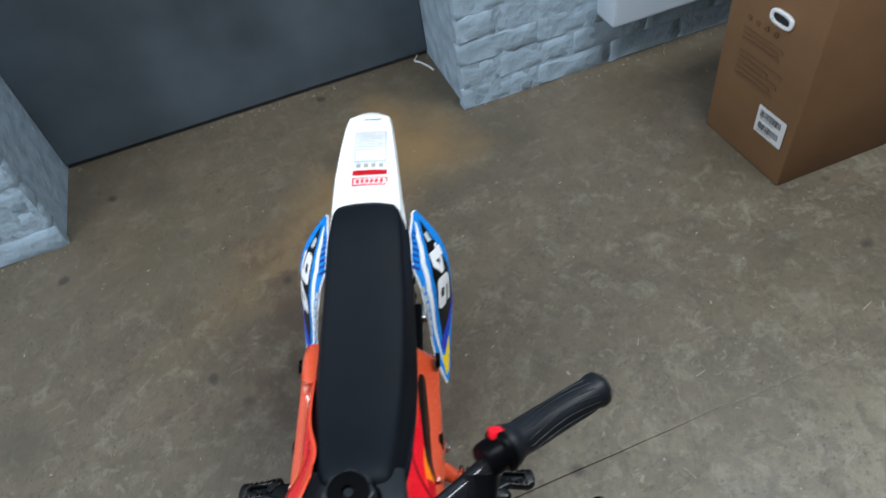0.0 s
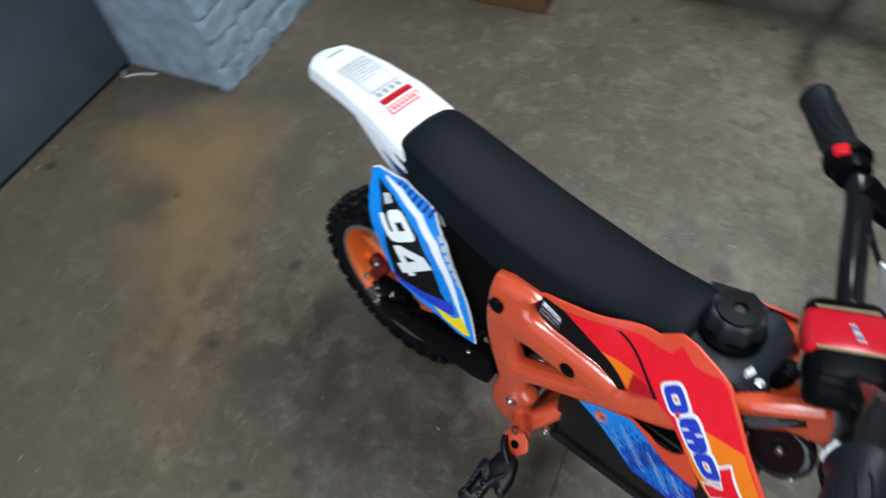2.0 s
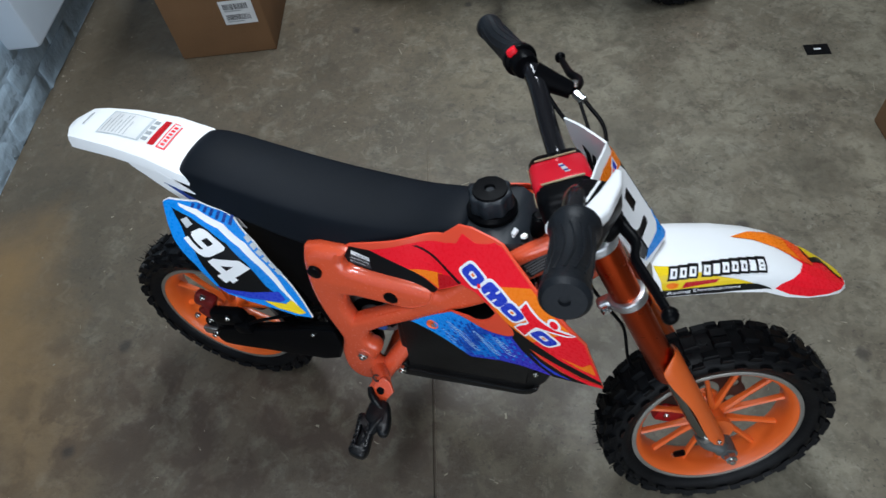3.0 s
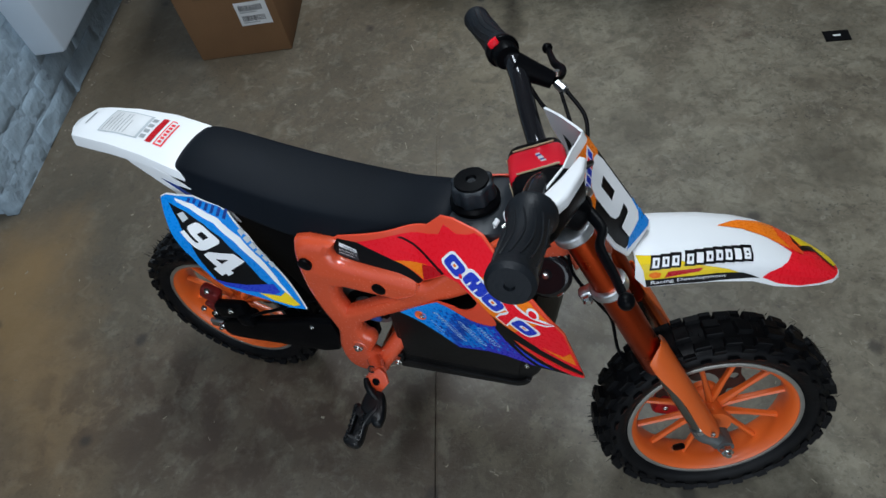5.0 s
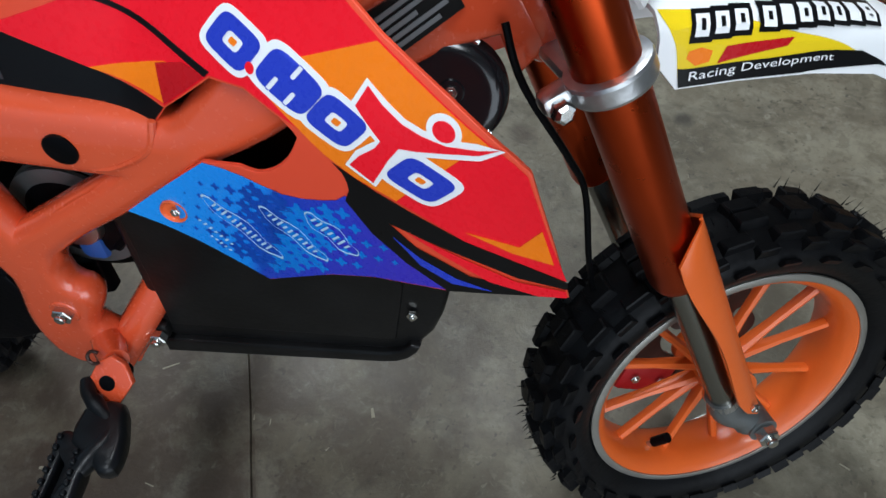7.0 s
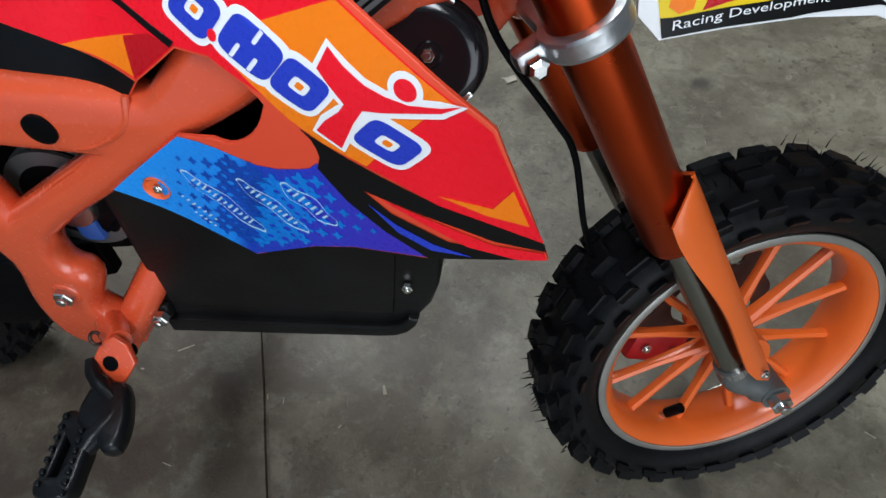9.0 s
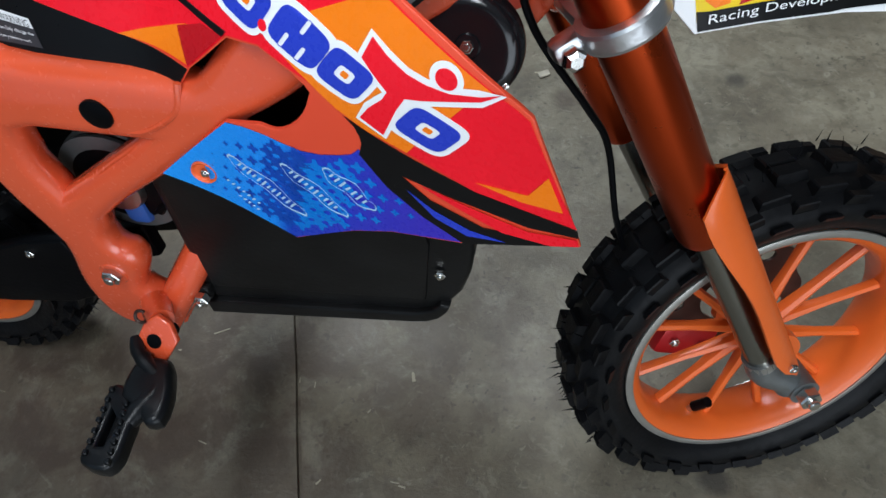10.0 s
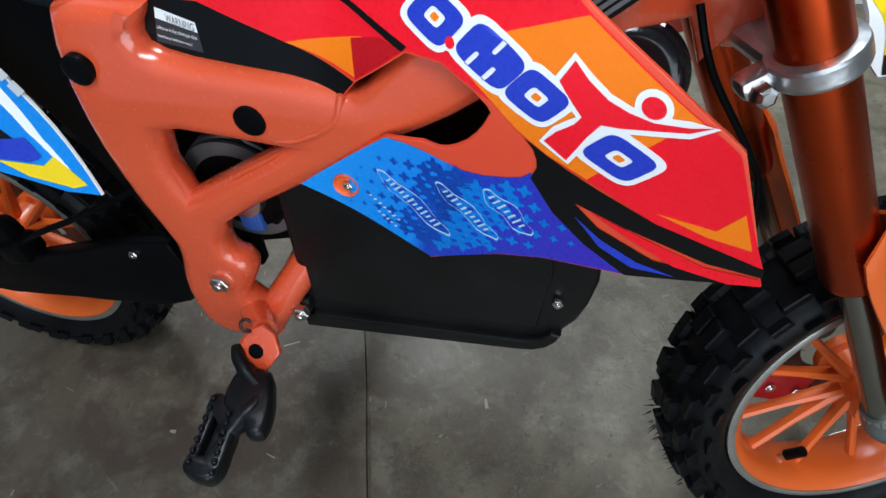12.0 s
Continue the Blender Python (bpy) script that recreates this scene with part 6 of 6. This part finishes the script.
front_panel = front_part("front_panel", panel_bm([(-0.90, 0.0), (0.0, -0.02), (0.90, 0.0), (1.0, 0.15), (1.0, 0.80), (0.86, 1.0), (0.5, 1.02), (0.0, 1.0), (-0.5, 1.02), (-0.86, 1.0), (-1.0, 0.80), (-1.0, 0.15)], 0, 0.003), WHITE_PLASTIC, None, "white front panel with the number 94", 35)
for name, loop, material, lift in (
    ("graphic", [(-0.94, 0.80), (-0.80, 0.94), (-0.5, 0.955), (0.0, 0.935), (0.5, 0.955), (0.80, 0.94), (0.94, 0.80), (0.94, 0.54), (0.0, 0.80), (-0.94, 0.54)], ORANGE_PRINT, 0.0025),
    ("graphic", [(-0.94, 0.54), (0.0, 0.80), (0.94, 0.54), (0.94, 0.20), (0.86, 0.08), (-0.86, 0.08), (-0.94, 0.20)], BLACK_PRINT, 0.0025),
    ("graphic", [(-0.86, 0.06), (-0.55, 0.14), (-0.20, 0.26), (0.0, 0.36), (0.20, 0.26), (0.55, 0.14), (0.86, 0.06), (0.0, 0.0)], BLUE_PRINT, 0.0031),
):
    front_part(name, panel_bm(loop, lift), material, front_panel, "", 0)
for digit, u0, u1, t0, t1 in (("9", -0.70, -0.05, 0.72, 0.86), ("4", 0.05, 0.74, 0.86, 0.72)):
    bm = divided(quad_map(filled(DIGITS[digit], 0), (u0 * 0.05, 0.12 * 0.18), (u1 * 0.05, 0.14 * 0.18), (u1 * 0.05, t1 * 0.18), (u0 * 0.05, t0 * 0.18)), 0.012)
    for v in bm.verts:
        u, w = v.co.x / 0.05, v.co.y / 0.18
        v.co = panel_at(u, w) + Vector((0.62, -0.62 if u < 0 else 0.62, 0.34)).normalized() * 0.0040
    front_part("number", bm, WHITE_PRINT, front_panel, "white racing number", 0)
for k in range(6):
    u0 = -0.88 + 0.118 * k
    lift = 0.035 * k
    front_part("mark_rim", panel_bm([(u0 - 0.03, 0.640 + lift), (u0 + 0.130, 0.675 + lift), (u0 + 0.130, 0.760 + lift), (u0 - 0.03, 0.725 + lift)], 0.0036), WHITE_PRINT, front_panel, "", 0)
    front_part("mark_block", panel_bm([(u0, 0.655 + lift), (u0 + 0.095, 0.680 + lift), (u0 + 0.095, 0.742 + lift), (u0, 0.715 + lift)], 0.0042), ROYAL_PRINT if k != 4 else RED_PRINT, front_panel, "", 0)

# handlebar, grips, levers
BAR = curve_through([(0.610, 0, 0.628), (0.606, 0.045, 0.632), (0.598, 0.085, 0.660), (0.590, 0.130, 0.694), (0.578, 0.170, 0.708), (0.547, 0.288, 0.716)], 6)
BAR = [Vector((p.x, -p.y, p.z)) for p in reversed(BAR)] + BAR[1:]
for p in BAR:
    p.z -= 0.055 * max(0.0, p.y - 0.15)  # the left end is bent down a little
handlebar = front_part("handlebar", tube(BAR, 0.0122, 16), GLOSS_BLACK, None, "black tubular handlebar")
for y in (-0.025, 0.025):
    front_part("bar_clamp", moved(block(0.032, 0.020, 0.030, (0, 0, 0), 0.006), Matrix.Translation((0.610, y, 0.624)) @ pose(0, 0, 0, 0, -27, 0)), BLACK_PLASTIC, handlebar)


def grip(side, r, y0, label):
    a, b = Vector((0.573, side * y0, 0.7095)), Vector((0.5455, side * 0.295, 0.7165 if side < 0 else 0.7090))
    way = (b - a).normalized()
    l = (b - a).length
    prof = [(r * 0.7, -0.001), (r * 1.22, 0.0), (r * 1.26, 0.005), (r * 1.12, 0.010), (r * 1.02, 0.016), (r * 0.98, l * 0.5), (r * 1.0, l - 0.012), (r * 1.1, l - 0.008), (r * 1.1, l - 0.001), (r * 0.9, l + 0.003), (r * 0.25, l + 0.003), (r * 0.22, l)]
    m = Matrix.Translation(a) @ way.to_track_quat("Y", "Z").to_matrix().to_4x4()
    ob = front_part("grip", lathe(prof, 40, m), GRIP, handlebar, label)
    ribs = bmesh.new()
    for k in range(14):
        t0 = 2 * math.pi * k / 14
        pts = [m @ Vector((r * 0.995 * math.cos(t0 + 0.35 * math.sin(u * 3)), 0.02 + (l - 0.036) * u, r * 0.995 * math.sin(t0 + 0.35 * math.sin(u * 3)))) for u in (i / 8 for i in range(9))]
        join(ribs, tube(pts, r * 0.055, 6))
    front_part("rib", ribs, GRIP, ob)
    return ob


grip(-1, 0.0188, 0.198, "black ribbed rubber throttle grip"), grip(1, 0.0168, 0.170, "black ribbed rubber grip")
kill = front_part("kill_switch", lathe([(0.0155, -0.016), (0.0172, -0.012), (0.0172, 0.002), (0.0215, 0.004), (0.0225, 0.007), (0.0215, 0.011), (0.0160, 0.012)], 32, Matrix.Translation((0.576, 0.160, 0.709)) @ Vector((-0.23, 0.97, 0.06)).to_track_quat("Y", "Z").to_matrix().to_4x4()), BLACK_PLASTIC, handlebar, "black switch ring")
front_part("button", moved(block(0.014, 0.014, 0.010, (0, 0, 0), 0.003), Matrix.Translation((0.563, 0.163, 0.723)) @ pose(0, 0, 0, 0, -35, -12)), RED_PRINT, kill, "red kill button")


def throttle_pod():
    m = Matrix.Translation((0.590, -0.165, 0.703)) @ pose(0, 0, 0, 0, 0, -34) @ pose(0, 0, 0, 4, -6, 0)
    ob = front_part("throttle_housing", moved(block(0.044, 0.082, 0.036, (0, 0, -0.008), 0.010, None, 3), m), BLACK_PLASTIC, handlebar, "black and white throttle housing")
    top = [(-0.019, -0.046), (0.019, -0.044), (0.026, -0.010), (0.023, 0.030), (0.016, 0.052), (0.008, 0.053), (0.007, 0.016), (0.003, -0.016), (-0.006, -0.028), (-0.019, -0.034)]
    front_part("housing_cover", moved(moved(filled([top], 0.014, 0.004, 2), Matrix.Translation((0, 0, 0.007))), m), WHITE_PLASTIC, ob, "white gloss cover")
    front_part("indicator_lamp", moved(block(0.008, 0.011, 0.005, (-0.006, -0.016, 0.0125), 0.0018), m), GREEN_LAMP, ob, "small green lamp")
    front_part("cover_line", moved(block(0.0024, 0.040, 0.0012, (0.001, 0.012, 0.0108)), m), WHITE_PRINT, ob, "thin white line")
    return ob


GREEN_LAMP = surface("green_lens", (0.03, 0.45, 0.25), 0.2)
throttle_pod()


def lever(side):
    if side < 0:
        pts, perch = [(0.625, -0.110, 0.668), (0.635, -0.130, 0.658), (0.644, -0.155, 0.653), (0.637, -0.182, 0.653), (0.641, -0.225, 0.6555), (0.6435, -0.262, 0.658)], ((0.592, -0.112, 0.684), (0.628, -0.116, 0.664))
    else:
        pts, perch = [(0.636, 0.124, 0.682), (0.646, 0.138, 0.681), (0.650, 0.160, 0.680), (0.644, 0.185, 0.678), (0.643, 0.215, 0.676), (0.642, 0.246, 0.675)], ((0.588, 0.140, 0.700), (0.634, 0.124, 0.682))
    ob = front_part("brake_lever", tube(curve_through(pts, 5), [0.0072 - 0.0030 * i / 25 for i in range(26)], 10, flat=0.7), BLACK_PLASTIC, handlebar, "black brake lever")
    front_part("lever_ball", tube([Vector(pts[-1]) + Vector((0, 0, z)) * 0.0072 for z in (-1, -0.8, -0.3, 0.3, 0.8, 1)], [0.0026, 0.0056, 0.0074, 0.0074, 0.0056, 0.0026], 14), BLACK_PLASTIC, ob)
    front_part("lever_perch", tube([perch[0], Vector(perch[0]).lerp(Vector(perch[1]), 0.5), perch[1]], [0.016 if side < 0 else 0.0170, 0.0125 if side < 0 else 0.0135, 0.011 if side < 0 else 0.0110], 14), BLACK_PLASTIC, ob)
    if side < 0:
        front_part("lever_body", moved(block(0.052, 0.034, 0.032, (0, 0, 0), 0.009, None, 3), Matrix.Translation((0.613, -0.120, 0.660)) @ pose(0, 0, 0, 0, 28, -10)), BLACK_PLASTIC, ob)
    end = Vector(perch[1])
    front_part("cable_adjuster", tube([end + Vector((0.004, -side * 0.006, -0.002)), end + Vector((0.012, -side * 0.020, -0.006))], 0.0062, 8), ALLOY, ob, "bright cable adjuster")
    front_part("lever_screw", tube([end + Vector((0.004, 0, 0.006)), end + Vector((0.004, 0, 0.013))], 0.004, 10), STEEL, ob)
    return ob


lever(-1), lever(1)

# instrument pod behind the front panel
pod_m = Matrix.Translation((0.601, -0.010, 0.631)) @ pose(0, 0, 0, -3, -13, 0)
pod = front_part("instrument_pod", moved(block(0.068, 0.116, 0.042, (0, 0, -0.004), 0.014, None, 3), pod_m), BLACK_PLASTIC, None, "black and red instrument pod")
part("pod_cover", moved(block(0.0700, 0.064, 0.036, (0, 0.006, 0.0005), 0.011, None, 3), TURNED @ pod_m), POD_RED, pod, "red pod cover")
for y in (-0.0215, 0.0335):
    part("cover_line", moved(join(block(0.050, 0.0030, 0.0010, (0, y, 0.0187)), block(0.0010, 0.0030, 0.020, (-0.0352, y, 0.000))), TURNED @ pod_m), GOLD, pod, "", None, 0)
for k in range(6):
    part("mark_block", moved(block(0.0050 if k % 2 else 0.0064, 0.0026, 0.0006, (0.008 - 0.0010 * k, -0.006 + 0.0036 * k, 0.0188)), TURNED @ pod_m), NAVY_PRINT if k % 3 == 1 else PALE_INK, pod, "", None, 0)

# cables
for pts, r in (
    ([(0.648, 0.104, 0.676), (0.668, 0.075, 0.650), (0.664, 0.050, 0.610), (0.648, 0.036, 0.570), (0.625, 0.030, 0.545)], 0.0028),
    ([(0.590, 0.150, 0.700), (0.612, 0.100, 0.670), (0.640, 0.060, 0.640), (0.646, 0.040, 0.600), (0.625, 0.034, 0.550)], 0.0028),
    ([(0.640, 0.098, 0.678), (0.650, 0.060, 0.640), (0.646, 0.030, 0.615), (0.628, 0.022, 0.570)], 0.0024),
    ([(0.635, -0.098, 0.692), (0.650, -0.060, 0.670), (0.645, -0.020, 0.630), (0.640, 0.0, 0.570)], 0.0028),
    ([(0.634, -0.022, 0.515), (0.639, -0.030, 0.493), (0.651, -0.030, 0.470), (0.678, -0.030, 0.430), (0.694, -0.028, 0.400), (0.709, -0.022, 0.333), (0.740, 0.010, 0.270), (0.790, 0.035, 0.240)], 0.0024),
):
    front_part("cable", tube(curve_through(pts, 7), r, 8), BLACK_PLASTIC, None, "black control cable")
front_caliper = front_part("front_caliper", moved(block(0.062, 0.026, 0.042, (0, 0, 0), 0.007), Matrix.Translation((0.825, 0.046, 0.122)) @ pose(0, 0, 0, 0, 20, 0)), RED_METAL, None, "red brake caliper")
for dx in (-0.015, 0.015):
    front_part("bolt", hexagon(0.0055, 0.004, Matrix.Translation((0.825 + dx, 0.033, 0.122 - 0.36 * dx)) @ pose(0, 0, 0, 180)), STEEL, front_caliper, "", 30)

# a second bike parked behind, of which the tyres show
other = copy_thing(bike, Matrix.Translation((-0.160, 1.245, 0)) @ pose(0, 0, 0, -5.0, 0, 7.5))
tagged(other, "second orange dirt bike parked further back")

# ---- bricks ----
rng = random.Random(3)


def brick(wall, m, half=False):
    ob = new("brick", rng.choice(HALF if half else FULL))
    ob.parent = wall
    ob.matrix_parent_inverse = Matrix.Identity(4)
    ob.matrix_basis = m @ Matrix.Diagonal((rng.uniform(0.985, 1.035), 1, rng.uniform(0.96, 1.07), 1))
    return ob


COURSE = 0.076
for row in range(8):
    z = 0.036 + COURSE * row
    shift = 0.125 if row % 2 else 0.0
    jig = lambda: rng.uniform(-0.0025, 0.0025)
    # right-hand wall: along the face from the opening, and back into the reveal
    s = OPEN_R + (0.121 if not row % 2 else 0.0585)
    first = True
    while s < OPEN_R + 1.3:
        small = first and row % 2
        brick(wall_right, pose(FACE - 0.0180 + jig(), s, z, 0, 0, 90 + rng.uniform(-0.4, 0.4)), small)
        s += (0.0605 if small else 0.1235) + 0.1235 + 0.002
        first = False
    s = OPEN_L - (0.121 if not row % 2 else 0.0585)
    first = True
    while s > OPEN_L - 0.75:
        small = first and row % 2
        brick(wall_left, pose(FACE - 0.0180 + jig(), s, z, 0, 0, 90 + rng.uniform(-0.4, 0.4)), small)
        s -= (0.0605 if small else 0.1235) + 0.1235 + 0.002
        first = False
